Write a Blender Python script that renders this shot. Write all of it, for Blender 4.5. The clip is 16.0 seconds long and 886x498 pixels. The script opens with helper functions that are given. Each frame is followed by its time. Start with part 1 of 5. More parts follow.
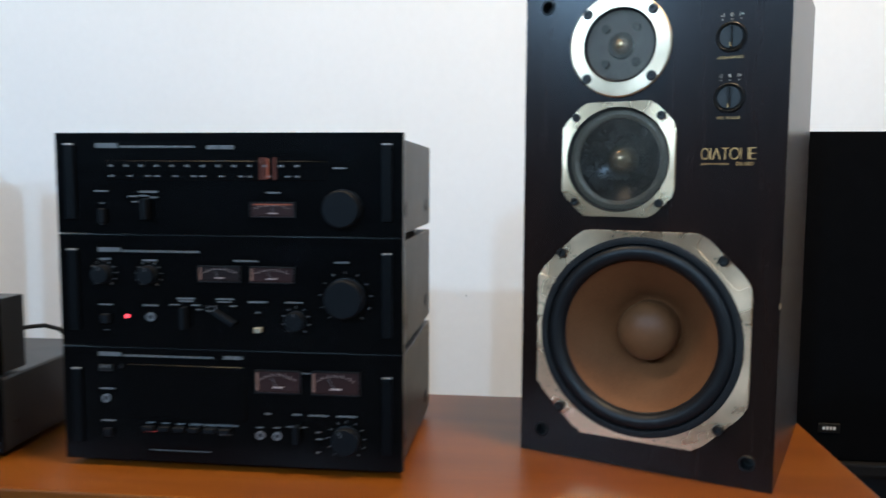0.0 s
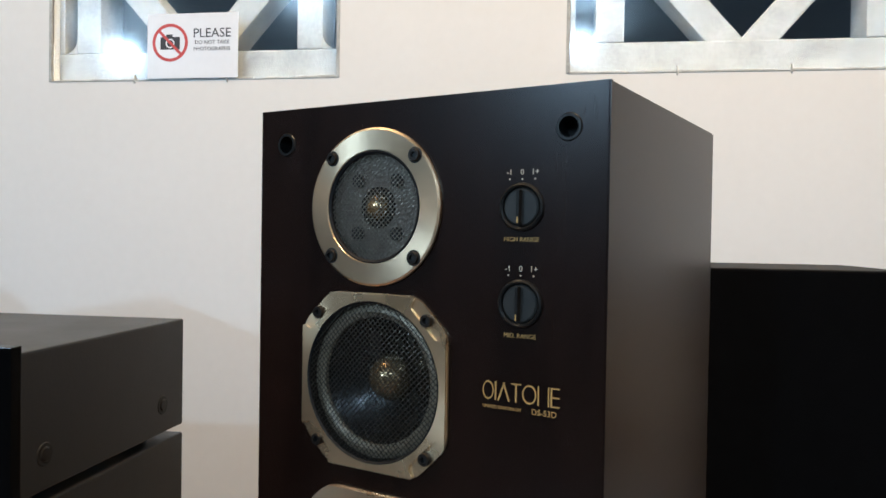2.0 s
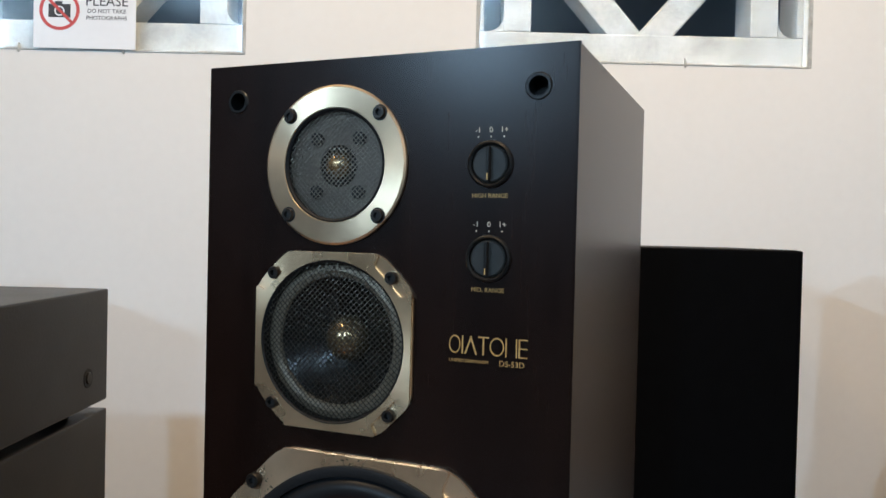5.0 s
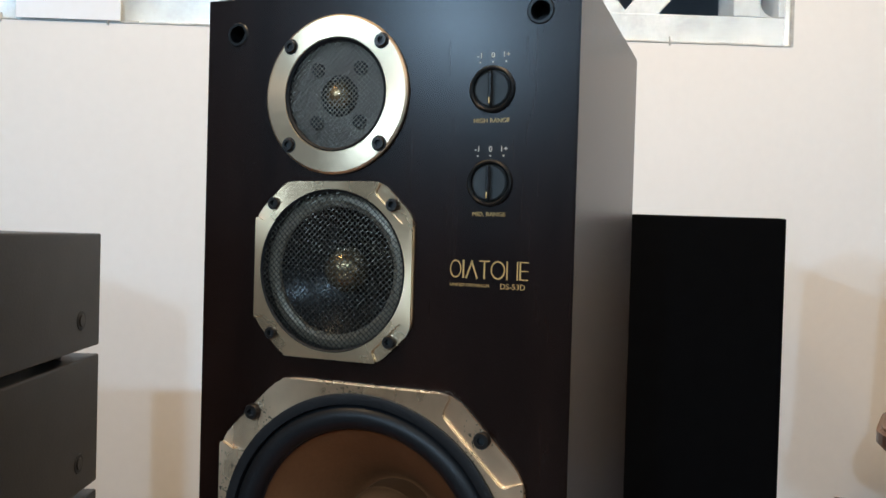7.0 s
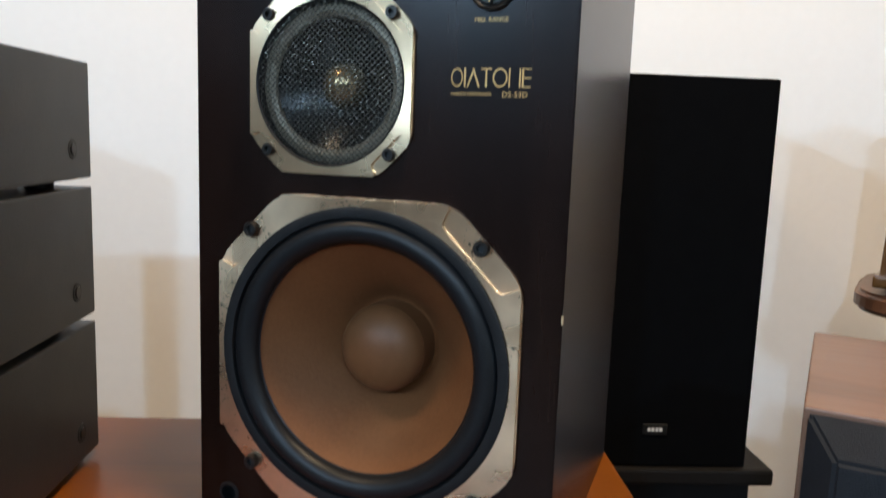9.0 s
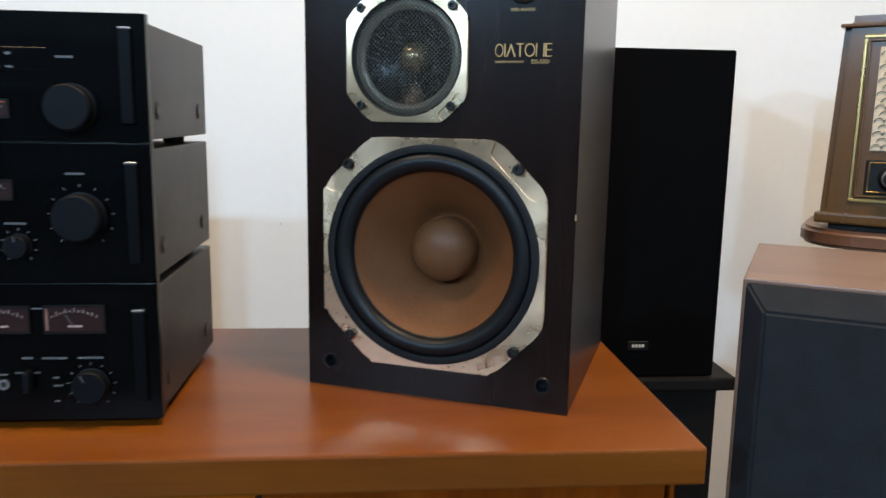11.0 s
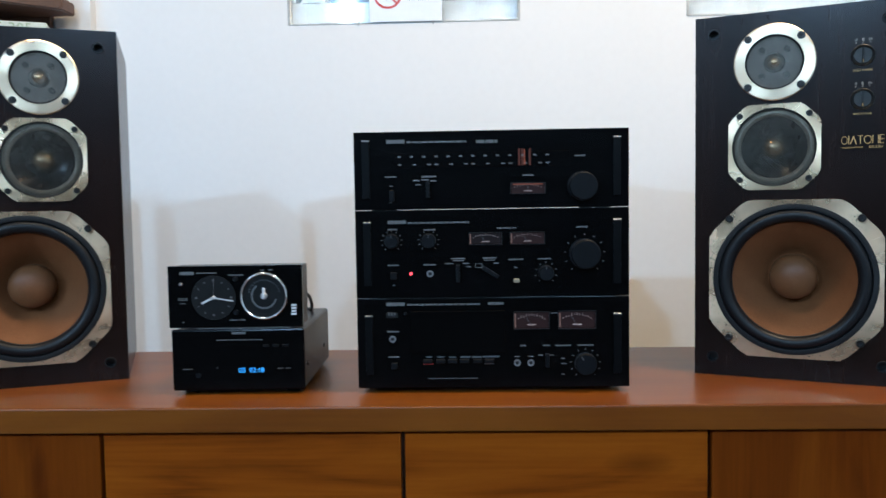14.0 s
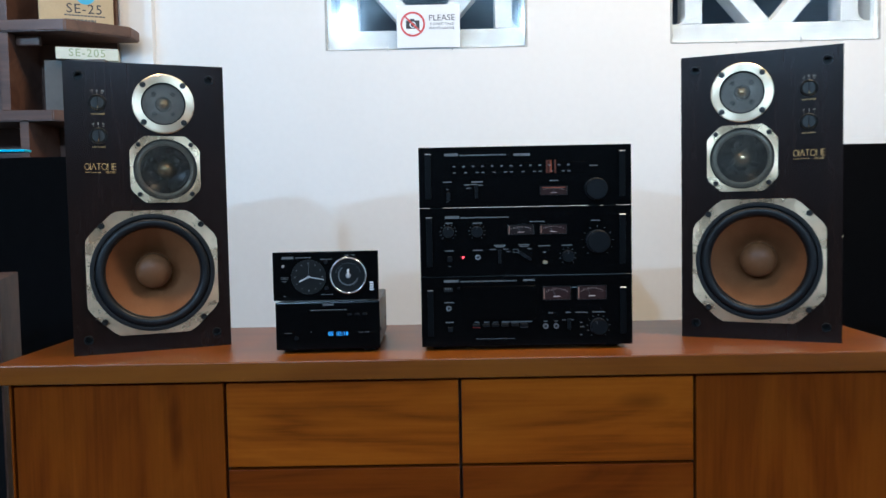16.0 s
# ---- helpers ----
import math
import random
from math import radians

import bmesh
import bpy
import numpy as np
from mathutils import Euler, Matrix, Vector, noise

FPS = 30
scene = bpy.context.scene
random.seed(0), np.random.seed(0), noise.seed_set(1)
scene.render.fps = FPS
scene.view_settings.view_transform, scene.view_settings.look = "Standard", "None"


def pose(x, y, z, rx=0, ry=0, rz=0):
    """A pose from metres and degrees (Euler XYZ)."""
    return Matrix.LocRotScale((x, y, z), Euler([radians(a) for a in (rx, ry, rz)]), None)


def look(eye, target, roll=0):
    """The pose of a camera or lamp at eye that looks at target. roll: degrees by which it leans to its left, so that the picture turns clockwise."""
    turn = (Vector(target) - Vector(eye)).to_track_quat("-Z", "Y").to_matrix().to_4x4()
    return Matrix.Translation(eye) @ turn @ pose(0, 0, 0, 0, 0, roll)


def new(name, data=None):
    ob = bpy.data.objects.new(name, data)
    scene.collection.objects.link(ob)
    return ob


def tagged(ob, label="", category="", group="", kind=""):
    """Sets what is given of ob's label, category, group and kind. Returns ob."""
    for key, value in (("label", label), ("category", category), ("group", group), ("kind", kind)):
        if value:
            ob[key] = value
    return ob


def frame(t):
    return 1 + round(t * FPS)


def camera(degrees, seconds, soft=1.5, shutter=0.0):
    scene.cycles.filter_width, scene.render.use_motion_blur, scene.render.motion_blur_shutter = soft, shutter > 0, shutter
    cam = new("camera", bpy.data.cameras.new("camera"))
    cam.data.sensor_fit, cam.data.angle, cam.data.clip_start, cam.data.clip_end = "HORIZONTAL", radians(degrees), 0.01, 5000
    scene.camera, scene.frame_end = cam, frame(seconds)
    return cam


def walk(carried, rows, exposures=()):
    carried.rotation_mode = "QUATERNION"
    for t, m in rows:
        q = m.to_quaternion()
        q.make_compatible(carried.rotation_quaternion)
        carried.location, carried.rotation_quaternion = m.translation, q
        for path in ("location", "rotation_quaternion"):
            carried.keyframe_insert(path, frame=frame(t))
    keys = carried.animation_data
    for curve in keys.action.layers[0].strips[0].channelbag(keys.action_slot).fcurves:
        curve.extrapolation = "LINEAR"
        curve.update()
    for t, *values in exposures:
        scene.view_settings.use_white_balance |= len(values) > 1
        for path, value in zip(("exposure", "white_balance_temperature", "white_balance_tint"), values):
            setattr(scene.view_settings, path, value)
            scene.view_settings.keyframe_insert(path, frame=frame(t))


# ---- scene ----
cam = camera(59.5, 16.0, 1.5, 0.5)

PATH = [
    (0, (0.38, -2.094, 1.169), (0.163, -0.114, 0.993), 0.3),
    (0.5, (0.536, -1.949, 1.196), (0.235, 0.018, 1.004), 0.9),
    (1, (0.597, -1.841, 1.25), (0.301, 0.133, 1.125), 0.5),
    (1.5, (0.633, -1.755, 1.29), (0.336, 0.222, 1.228), 0.8),
    (2, (0.64, -1.704, 1.315), (0.342, 0.273, 1.284), 0.9),
    (2.5, (0.652, -1.676, 1.318), (0.358, 0.302, 1.296), 1.1),
    (3, (0.657, -1.665, 1.314), (0.371, 0.314, 1.291), 1.2),
    (3.5, (0.641, -1.673, 1.308), (0.384, 0.31, 1.285), 1.1),
    (4, (0.614, -1.69, 1.303), (0.474, 0.305, 1.275), 1.2),
    (4.2, (0.604, -1.697, 1.3), (0.523, 0.301, 1.27), 1.4),
    (6.5, (0.56, -1.723, 1.243), (0.611, 0.276, 1.205), 1.4),
    (7, (0.56, -1.721, 1.227), (0.625, 0.278, 1.193), 1.6),
    (7.5, (0.556, -1.717, 1.207), (0.636, 0.281, 1.15), 1.8),
    (8, (0.556, -1.715, 1.188), (0.65, 0.278, 1.049), 1.9),
    (8.5, (0.553, -1.716, 1.175), (0.658, 0.271, 0.975), 1.9),
    (9, (0.549, -1.724, 1.159), (0.664, 0.252, 0.869), 2.1),
    (9.2, (0.545, -1.727, 1.151), (0.667, 0.241, 0.82), 2.2),
    (11.3, (0.414, -2.044, 1.131), (0.598, -0.081, 0.794), 0.6),
    (11.5, (0.377, -2.083, 1.131), (0.579, -0.121, 0.8), 0.6),
    (12, (0.26, -2.146, 1.113), (0.48, -0.182, 0.806), 0.1),
    (12.5, (0.13, -2.191, 1.117), (0.362, -0.224, 0.838), 0.4),
    (13, (0.076, -2.261, 1.116), (0.191, -0.275, 0.911), -0.1),
    (13.5, (0.02, -2.361, 1.098), (0.023, -0.365, 0.961), -0.4),
    (14, (-0.026, -2.428, 1.107), (-0.094, -0.433, 0.994), -0.9),
    (14.5, (-0.095, -2.494, 1.108), (-0.157, -0.497, 1.017), -1.3),
    (15, (-0.169, -2.6, 1.103), (-0.214, -0.603, 1.012), -1.3),
    (15.5, (-0.168, -2.685, 1.099), (-0.195, -0.688, 1.007), -1.0),
    (16, (-0.147, -2.793, 1.095), (-0.167, -0.796, 0.996), -1.1),
]
EXPOSURES = [(0, 0.0, 5100, 3), (0.6, 0.0, 5150, 3), (1.5, -0.28, 5580, 5), (4.2, -0.33, 5570, 5), (7.0, -0.18, 5570, 5), (9.0, 0.08, 5460, 5), (11.5, 0.12, 5220, 3), (13.5, -0.04, 5070, 3), (16.0, -0.04, 5010, 3)]
walk(cam, [(t, look(eye, target, roll)) for t, eye, target, roll in PATH], EXPOSURES)

# ---- world and lights ----
world = bpy.data.worlds.new("night")
scene.world = world
world.use_nodes = True
world.node_tree.nodes["Background"].inputs[0].default_value = (0.10, 0.15, 0.24, 1)
world.node_tree.nodes["Background"].inputs[1].default_value = 0.45

ROOM = dict(x0=-5.6, x1=3.6, y0=-9.5, z1=3.48)


def area_lamp(name, m, sx, sy, watts, colour):
    data = bpy.data.lights.new(name, "AREA")
    data.shape, data.size, data.size_y = "RECTANGLE", sx, sy
    data.energy, data.color = watts, colour
    ob = new(name, data)
    ob.matrix_world = m
    return ob


COOL, WARM = (0.65, 0.84, 1.0), (1.0, 0.65, 0.34)
GLOBES = ((-4.0, -6.0), (-1.3, -6.0), (0.8, -6.0))
GLOBE_WATTS = (430, 265, 205)
PANELS = ((1.0, -1.5), (-0.9, -1.5))
for (lx, ly), watts in zip(GLOBES, GLOBE_WATTS):
    bulb = bpy.data.lights.new("globe_lamp_light", "POINT")
    bulb.energy, bulb.color, bulb.shadow_soft_size = watts, COOL, 0.07
    new("globe_lamp_light", bulb).location = (lx, ly, 3.20)
for (lx, ly), watts in zip(PANELS, (88, 34)):
    area_lamp("panel_lamp_light", pose(lx, ly, 3.42), 0.5, 0.5, watts, WARM)


# ---- materials ----
def nodes_of(name):
    m = bpy.data.materials.new(name)
    m.use_nodes = True
    nt = m.node_tree
    return m, nt, nt.nodes["Principled BSDF"]


def mat(name, c0, c1=None, rough=0.5, metal=0.0, scale=8.0, stretch=(1, 1, 1), fine=60.0, bump=0.05,
        rough_var=0.08, coat=0.0, spec=0.5, per_object=0.0):
    """Two-scale noise between two colours, with roughness and relief that follow the noise."""
    m, nt, b = nodes_of(name)
    c1 = c1 or tuple(v * 0.85 for v in c0)
    co = nt.nodes.new("ShaderNodeTexCoord")
    mp = nt.nodes.new("ShaderNodeMapping")
    mp.inputs["Scale"].default_value = stretch
    nt.links.new(co.outputs["Object"], mp.inputs["Vector"])
    if per_object:
        oi = nt.nodes.new("ShaderNodeObjectInfo")
        mu = nt.nodes.new("ShaderNodeMath")
        mu.operation = "MULTIPLY"
        mu.inputs[1].default_value = per_object
        nt.links.new(oi.outputs["Random"], mu.inputs[0])
        nt.links.new(mu.outputs[0], mp.inputs["Location"])
    n1 = nt.nodes.new("ShaderNodeTexNoise")
    n1.inputs["Scale"].default_value, n1.inputs["Detail"].default_value = scale, 5
    n2 = nt.nodes.new("ShaderNodeTexNoise")
    n2.inputs["Scale"].default_value, n2.inputs["Detail"].default_value = fine, 3
    for n in (n1, n2):
        nt.links.new(mp.outputs[0], n.inputs["Vector"])
    mixn = nt.nodes.new("ShaderNodeMath")
    mixn.operation = "MULTIPLY_ADD"
    mixn.inputs[1].default_value, mixn.inputs[2].default_value = 0.35, 0.0
    nt.links.new(n2.outputs["Fac"], mixn.inputs[0])
    add = nt.nodes.new("ShaderNodeMath")
    add.operation = "MULTIPLY_ADD"
    add.inputs[1].default_value = 0.65
    nt.links.new(n1.outputs["Fac"], add.inputs[0])
    nt.links.new(mixn.outputs[0], add.inputs[2])
    ramp = nt.nodes.new("ShaderNodeValToRGB")
    ramp.color_ramp.elements[0].position, ramp.color_ramp.elements[1].position = 0.32, 0.68
    ramp.color_ramp.elements[0].color, ramp.color_ramp.elements[1].color = (*c0, 1), (*c1, 1)
    nt.links.new(add.outputs[0], ramp.inputs[0])
    nt.links.new(ramp.outputs[0], b.inputs["Base Color"])
    mr = nt.nodes.new("ShaderNodeMapRange")
    mr.inputs["To Min"].default_value, mr.inputs["To Max"].default_value = max(0.02, rough - rough_var), min(1, rough + rough_var)
    nt.links.new(n1.outputs["Fac"], mr.inputs["Value"])
    nt.links.new(mr.outputs[0], b.inputs["Roughness"])
    b.inputs["Metallic"].default_value = metal
    b.inputs["Specular IOR Level"].default_value = spec
    b.inputs["Coat Weight"].default_value = coat
    if bump:
        bp = nt.nodes.new("ShaderNodeBump")
        bp.inputs["Strength"].default_value, bp.inputs["Distance"].default_value = bump, 0.002
        nt.links.new(n2.outputs["Fac"], bp.inputs["Height"])
        nt.links.new(bp.outputs[0], b.inputs["Normal"])
    return m


def wood(name, c0, c1, c2, rough=0.35, along="x", coat=0.15, rings=5.0, grain=1.0, spec=0.5, relief=0.12, knots=False, sheen=0.08):
    """Veneer: wavy growth figure, fine pores along the grain, per-object shift."""
    m, nt, b = nodes_of(name)
    co = nt.nodes.new("ShaderNodeTexCoord")
    oi = nt.nodes.new("ShaderNodeObjectInfo")
    sh = nt.nodes.new("ShaderNodeVectorMath")
    sh.operation = "MULTIPLY_ADD"
    sh.inputs[1].default_value = (7.3, 4.1, 5.7)
    nt.links.new(oi.outputs["Random"], sh.inputs[0])
    nt.links.new(co.outputs["Object"], sh.inputs[2])
    def mapping(s):
        mp = nt.nodes.new("ShaderNodeMapping")
        mp.inputs["Scale"].default_value = s
        nt.links.new(sh.outputs[0], mp.inputs["Vector"])
        return mp
    lo, hi = (0.12, 1.0) if along == "x" else (1.0, 0.12)
    big = mapping((lo * rings, rings, hi * rings))
    n1 = nt.nodes.new("ShaderNodeTexNoise")
    n1.inputs["Scale"].default_value, n1.inputs["Detail"].default_value, n1.inputs["Distortion"].default_value = 1.6, 6, 1.2
    nt.links.new(big.outputs[0], n1.inputs["Vector"])
    pore = mapping((lo * 40 * grain, 160 * grain, hi * 160 * grain) if along == "x" else (160 * grain, 160 * grain, 6 * grain))
    n2 = nt.nodes.new("ShaderNodeTexNoise")
    n2.inputs["Scale"].default_value, n2.inputs["Detail"].default_value = 1.0, 4
    nt.links.new(pore.outputs[0], n2.inputs["Vector"])
    wv = nt.nodes.new("ShaderNodeMath")
    wv.operation = "MULTIPLY"
    wv.inputs[1].default_value = 7.0
    nt.links.new(n1.outputs["Fac"], wv.inputs[0])
    fr = nt.nodes.new("ShaderNodeMath")
    fr.operation = "PINGPONG"
    fr.inputs[1].default_value = 1.0
    nt.links.new(wv.outputs[0], fr.inputs[0])
    mx = nt.nodes.new("ShaderNodeMath")
    mx.operation = "MULTIPLY_ADD"
    mx.inputs[1].default_value = 0.45
    nt.links.new(fr.outputs[0], mx.inputs[0])
    hf = nt.nodes.new("ShaderNodeMath")
    hf.operation = "MULTIPLY"
    hf.inputs[1].default_value = 0.55
    nt.links.new(n2.outputs["Fac"], hf.inputs[0])
    nt.links.new(hf.outputs[0], mx.inputs[2])
    ramp = nt.nodes.new("ShaderNodeValToRGB")
    e = ramp.color_ramp.elements
    e[0].position, e[0].color = 0.12, (*c0, 1)
    e[1].position, e[1].color = 0.85, (*c2, 1)
    k = e.new(0.48)
    k.color = (*c1, 1)
    nt.links.new(mx.outputs[0], ramp.inputs[0])
    colour = ramp.outputs[0]
    if knots:
        km = mapping((2.6, 2.6, 7.0) if along == "x" else (7.0, 2.6, 2.6))
        vo = nt.nodes.new("ShaderNodeTexVoronoi")
        vo.inputs["Scale"].default_value = 1.5
        nt.links.new(km.outputs[0], vo.inputs["Vector"])
        wob = nt.nodes.new("ShaderNodeMath")
        wob.operation = "MULTIPLY_ADD"
        wob.inputs[1].default_value = 0.22
        nt.links.new(n1.outputs["Fac"], wob.inputs[0])
        nt.links.new(vo.outputs["Distance"], wob.inputs[2])
        kr = nt.nodes.new("ShaderNodeMapRange")
        kr.inputs["From Min"].default_value, kr.inputs["From Max"].default_value = 0.13, 0.34
        kr.inputs["To Min"].default_value, kr.inputs["To Max"].default_value = 0.55, 0.0
        nt.links.new(wob.outputs[0], kr.inputs["Value"])
        kx = nt.nodes.new("ShaderNodeMix")
        kx.data_type = "RGBA"
        nt.links.new(kr.outputs[0], kx.inputs["Factor"])
        nt.links.new(colour, kx.inputs["A"])
        kx.inputs["B"].default_value = (c0[0] * 0.55, c0[1] * 0.5, c0[2] * 0.5, 1)
        colour = kx.outputs["Result"]
    nt.links.new(colour, b.inputs["Base Color"])
    mr = nt.nodes.new("ShaderNodeMapRange")
    mr.inputs["To Min"].default_value, mr.inputs["To Max"].default_value = rough - 0.75 * sheen, rough + 1.25 * sheen
    nt.links.new(n2.outputs["Fac"], mr.inputs["Value"])
    nt.links.new(mr.outputs[0], b.inputs["Roughness"])
    b.inputs["Coat Weight"].default_value, b.inputs["Coat Roughness"].default_value = coat, 0.22
    b.inputs["Specular IOR Level"].default_value = spec
    bp = nt.nodes.new("ShaderNodeBump")
    bp.inputs["Strength"].default_value, bp.inputs["Distance"].default_value = relief, 0.0006
    nt.links.new(n2.outputs["Fac"], bp.inputs["Height"])
    nt.links.new(bp.outputs[0], b.inputs["Normal"])
    return m


def brushed(name, c0, c1, rough=0.3, pits=False, spun=False):
    """Brushed plate with stains and, where asked, dark corrosion pits."""
    m, nt, b = nodes_of(name)
    co = nt.nodes.new("ShaderNodeTexCoord")
    n1 = nt.nodes.new("ShaderNodeTexNoise")
    n1.inputs["Scale"].default_value, n1.inputs["Detail"].default_value = 22, 6
    nt.links.new(co.outputs["Object"], n1.inputs["Vector"])
    mp = nt.nodes.new("ShaderNodeMapping")
    mp.inputs["Scale"].default_value = (30, 30, 900)
    nt.links.new(co.outputs["Object"], mp.inputs["Vector"])
    n2 = nt.nodes.new("ShaderNodeTexNoise")
    n2.inputs["Scale"].default_value = 1.0
    nt.links.new(mp.outputs[0], n2.inputs["Vector"])
    ramp = nt.nodes.new("ShaderNodeValToRGB")
    e = ramp.color_ramp.elements
    e[0].position, e[0].color = 0.35, (*c1, 1)
    e[1].position, e[1].color = 0.6, (*c0, 1)
    nt.links.new(n1.outputs["Fac"], ramp.inputs[0])
    colour = ramp.outputs[0]
    if pits:
        n3 = nt.nodes.new("ShaderNodeTexNoise")
        n3.inputs["Scale"].default_value, n3.inputs["Detail"].default_value = 380, 4
        nt.links.new(co.outputs["Object"], n3.inputs["Vector"])
        n4 = nt.nodes.new("ShaderNodeTexNoise")
        n4.inputs["Scale"].default_value = 13
        nt.links.new(co.outputs["Object"], n4.inputs["Vector"])
        mu = nt.nodes.new("ShaderNodeMath")
        mu.operation = "MULTIPLY"
        nt.links.new(n3.outputs["Fac"], mu.inputs[0])
        nt.links.new(n4.outputs["Fac"], mu.inputs[1])
        r2 = nt.nodes.new("ShaderNodeValToRGB")
        r2.color_ramp.elements[0].position, r2.color_ramp.elements[1].position = 0.345, 0.375
        nt.links.new(mu.outputs[0], r2.inputs[0])
        mix = nt.nodes.new("ShaderNodeMix")
        mix.data_type = "RGBA"
        nt.links.new(r2.outputs[0], mix.inputs["Factor"])
        nt.links.new(colour, mix.inputs["A"])
        mix.inputs["B"].default_value = (0.16, 0.13, 0.09, 1)
        colour = mix.outputs["Result"]
    nt.links.new(colour, b.inputs["Base Color"])
    b.inputs["Metallic"].default_value = 0.92
    if spun:
        tg = nt.nodes.new("ShaderNodeTangent")
        tg.direction_type, tg.axis = "RADIAL", "Y"
        nt.links.new(tg.outputs[0], b.inputs["Tangent"])
        b.inputs["Anisotropic"].default_value = 0.75
    mr = nt.nodes.new("ShaderNodeMapRange")
    mr.inputs["To Min"].default_value, mr.inputs["To Max"].default_value = rough - 0.08, rough + 0.16
    nt.links.new(n1.outputs["Fac"], mr.inputs["Value"])
    nt.links.new(mr.outputs[0], b.inputs["Roughness"])
    bp = nt.nodes.new("ShaderNodeBump")
    bp.inputs["Strength"].default_value, bp.inputs["Distance"].default_value = 0.12, 0.0004
    nt.links.new(n2.outputs["Fac"], bp.inputs["Height"])
    nt.links.new(bp.outputs[0], b.inputs["Normal"])
    return m


def glow(name, colour, strength):
    m, nt, b = nodes_of(name)
    b.inputs["Base Color"].default_value = (*colour, 1)
    b.inputs["Emission Color"].default_value = (*colour, 1)
    b.inputs["Emission Strength"].default_value = strength
    b.inputs["Specular IOR Level"].default_value = 0.12
    return m


def glass(name, tint=(0.9, 0.95, 0.97), rough=0.0):
    m, nt, b = nodes_of(name)
    b.inputs["Base Color"].default_value = (*tint, 1)
    b.inputs["Transmission Weight"].default_value = 1.0
    b.inputs["Roughness"].default_value = rough
    b.inputs["IOR"].default_value = 1.45
    return m


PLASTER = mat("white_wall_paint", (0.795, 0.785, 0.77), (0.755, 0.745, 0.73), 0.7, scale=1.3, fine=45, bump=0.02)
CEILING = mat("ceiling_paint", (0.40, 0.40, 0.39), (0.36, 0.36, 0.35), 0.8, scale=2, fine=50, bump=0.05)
# near-black colour stands in for the dark room mirrored by the black panels
UNLIT_WALL = mat("unlit_wall_colour", (0.075, 0.068, 0.060), (0.06, 0.054, 0.048), 0.75, scale=1.1, fine=40, bump=0.08)
TILE = mat("floor_tile", (0.12, 0.09, 0.07), (0.09, 0.07, 0.05), 0.35, scale=3, fine=80, bump=0.02)
CONCRETE = mat("white_painted_concrete", (0.46, 0.47, 0.48), (0.30, 0.31, 0.31), 0.75, scale=14, fine=120, bump=0.4)
PANE = glass("window_glass", (0.9, 0.95, 0.97), 0.07)
CAULK = mat("silicone_sealant", (0.55, 0.56, 0.54), (0.3, 0.3, 0.29), 0.6, scale=40, fine=160, bump=0.3)
VENEER = wood("dark_speaker_veneer", (0.0052, 0.0020, 0.0012), (0.0080, 0.0033, 0.0020), (0.0110, 0.0048, 0.0030), rough=0.25, along="z", coat=0.0, rings=9, grain=2.6, spec=0.21, relief=0.015, sheen=0.025)
TOP_WOOD = wood("orange_brown_lacquered_wood", (0.112, 0.0290, 0.0014), (0.142, 0.0400, 0.0019), (0.168, 0.0510, 0.0028), rough=0.32, along="x", coat=0.05, rings=3, spec=0.22, relief=0.012, sheen=0.03)
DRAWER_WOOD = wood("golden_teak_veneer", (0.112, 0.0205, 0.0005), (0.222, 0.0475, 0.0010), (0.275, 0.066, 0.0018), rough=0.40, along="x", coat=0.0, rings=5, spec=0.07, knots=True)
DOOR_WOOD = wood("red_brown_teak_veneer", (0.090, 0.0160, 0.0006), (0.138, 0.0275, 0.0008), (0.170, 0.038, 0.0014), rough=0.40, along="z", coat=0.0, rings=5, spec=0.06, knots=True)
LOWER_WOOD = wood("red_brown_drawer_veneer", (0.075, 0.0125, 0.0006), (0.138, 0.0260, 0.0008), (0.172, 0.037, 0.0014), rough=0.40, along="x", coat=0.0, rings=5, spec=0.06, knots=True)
TABLE_WOOD = wood("dark_red_brown_table_wood", (0.085, 0.036, 0.017), (0.115, 0.050, 0.024), (0.14, 0.065, 0.033), rough=0.32, along="x", coat=0.2, rings=3, relief=0.04)
CARCASS = mat("dark_gap_wood", (0.03, 0.013, 0.006), (0.02, 0.009, 0.005), 0.7)
SHELF_WOOD = wood("dark_brown_shelf_wood", (0.055, 0.024, 0.014), (0.085, 0.040, 0.024), (0.12, 0.06, 0.037), rough=0.5, along="x", coat=0.05)
BIG_WOOD = wood("walnut_cabinet_veneer", (0.095, 0.050, 0.030), (0.135, 0.074, 0.046), (0.170, 0.096, 0.061), rough=0.4, along="x", coat=0.1)
RADIO_WOOD = mat("olive_brown_lacquer", (0.105, 0.055, 0.016), (0.075, 0.038, 0.011), 0.24, scale=5, stretch=(6, 6, 1), fine=90, bump=0.02, coat=0.5)
ALU = brushed("champagne_brushed_aluminium", (0.82, 0.615, 0.385), (0.70, 0.515, 0.320), 0.24, spun=True)
ALU_WORN = brushed("pitted_champagne_aluminium", (0.84, 0.610, 0.390), (0.67, 0.478, 0.300), 0.25, pits=True, spun=True)
ALU_SPUN = brushed("spun_champagne_aluminium", (0.79, 0.615, 0.415), (0.71, 0.55, 0.365), 0.28, spun=True)
MID_RIM = mat("grey_mid_surround", (0.27, 0.222, 0.158), (0.205, 0.168, 0.118), 0.42, metal=0.4, scale=50)
RUBBER = mat("black_rubber", (0.010, 0.0105, 0.0115), (0.007, 0.0072, 0.008), 0.40, spec=0.22, scale=30, fine=200, bump=0.05)
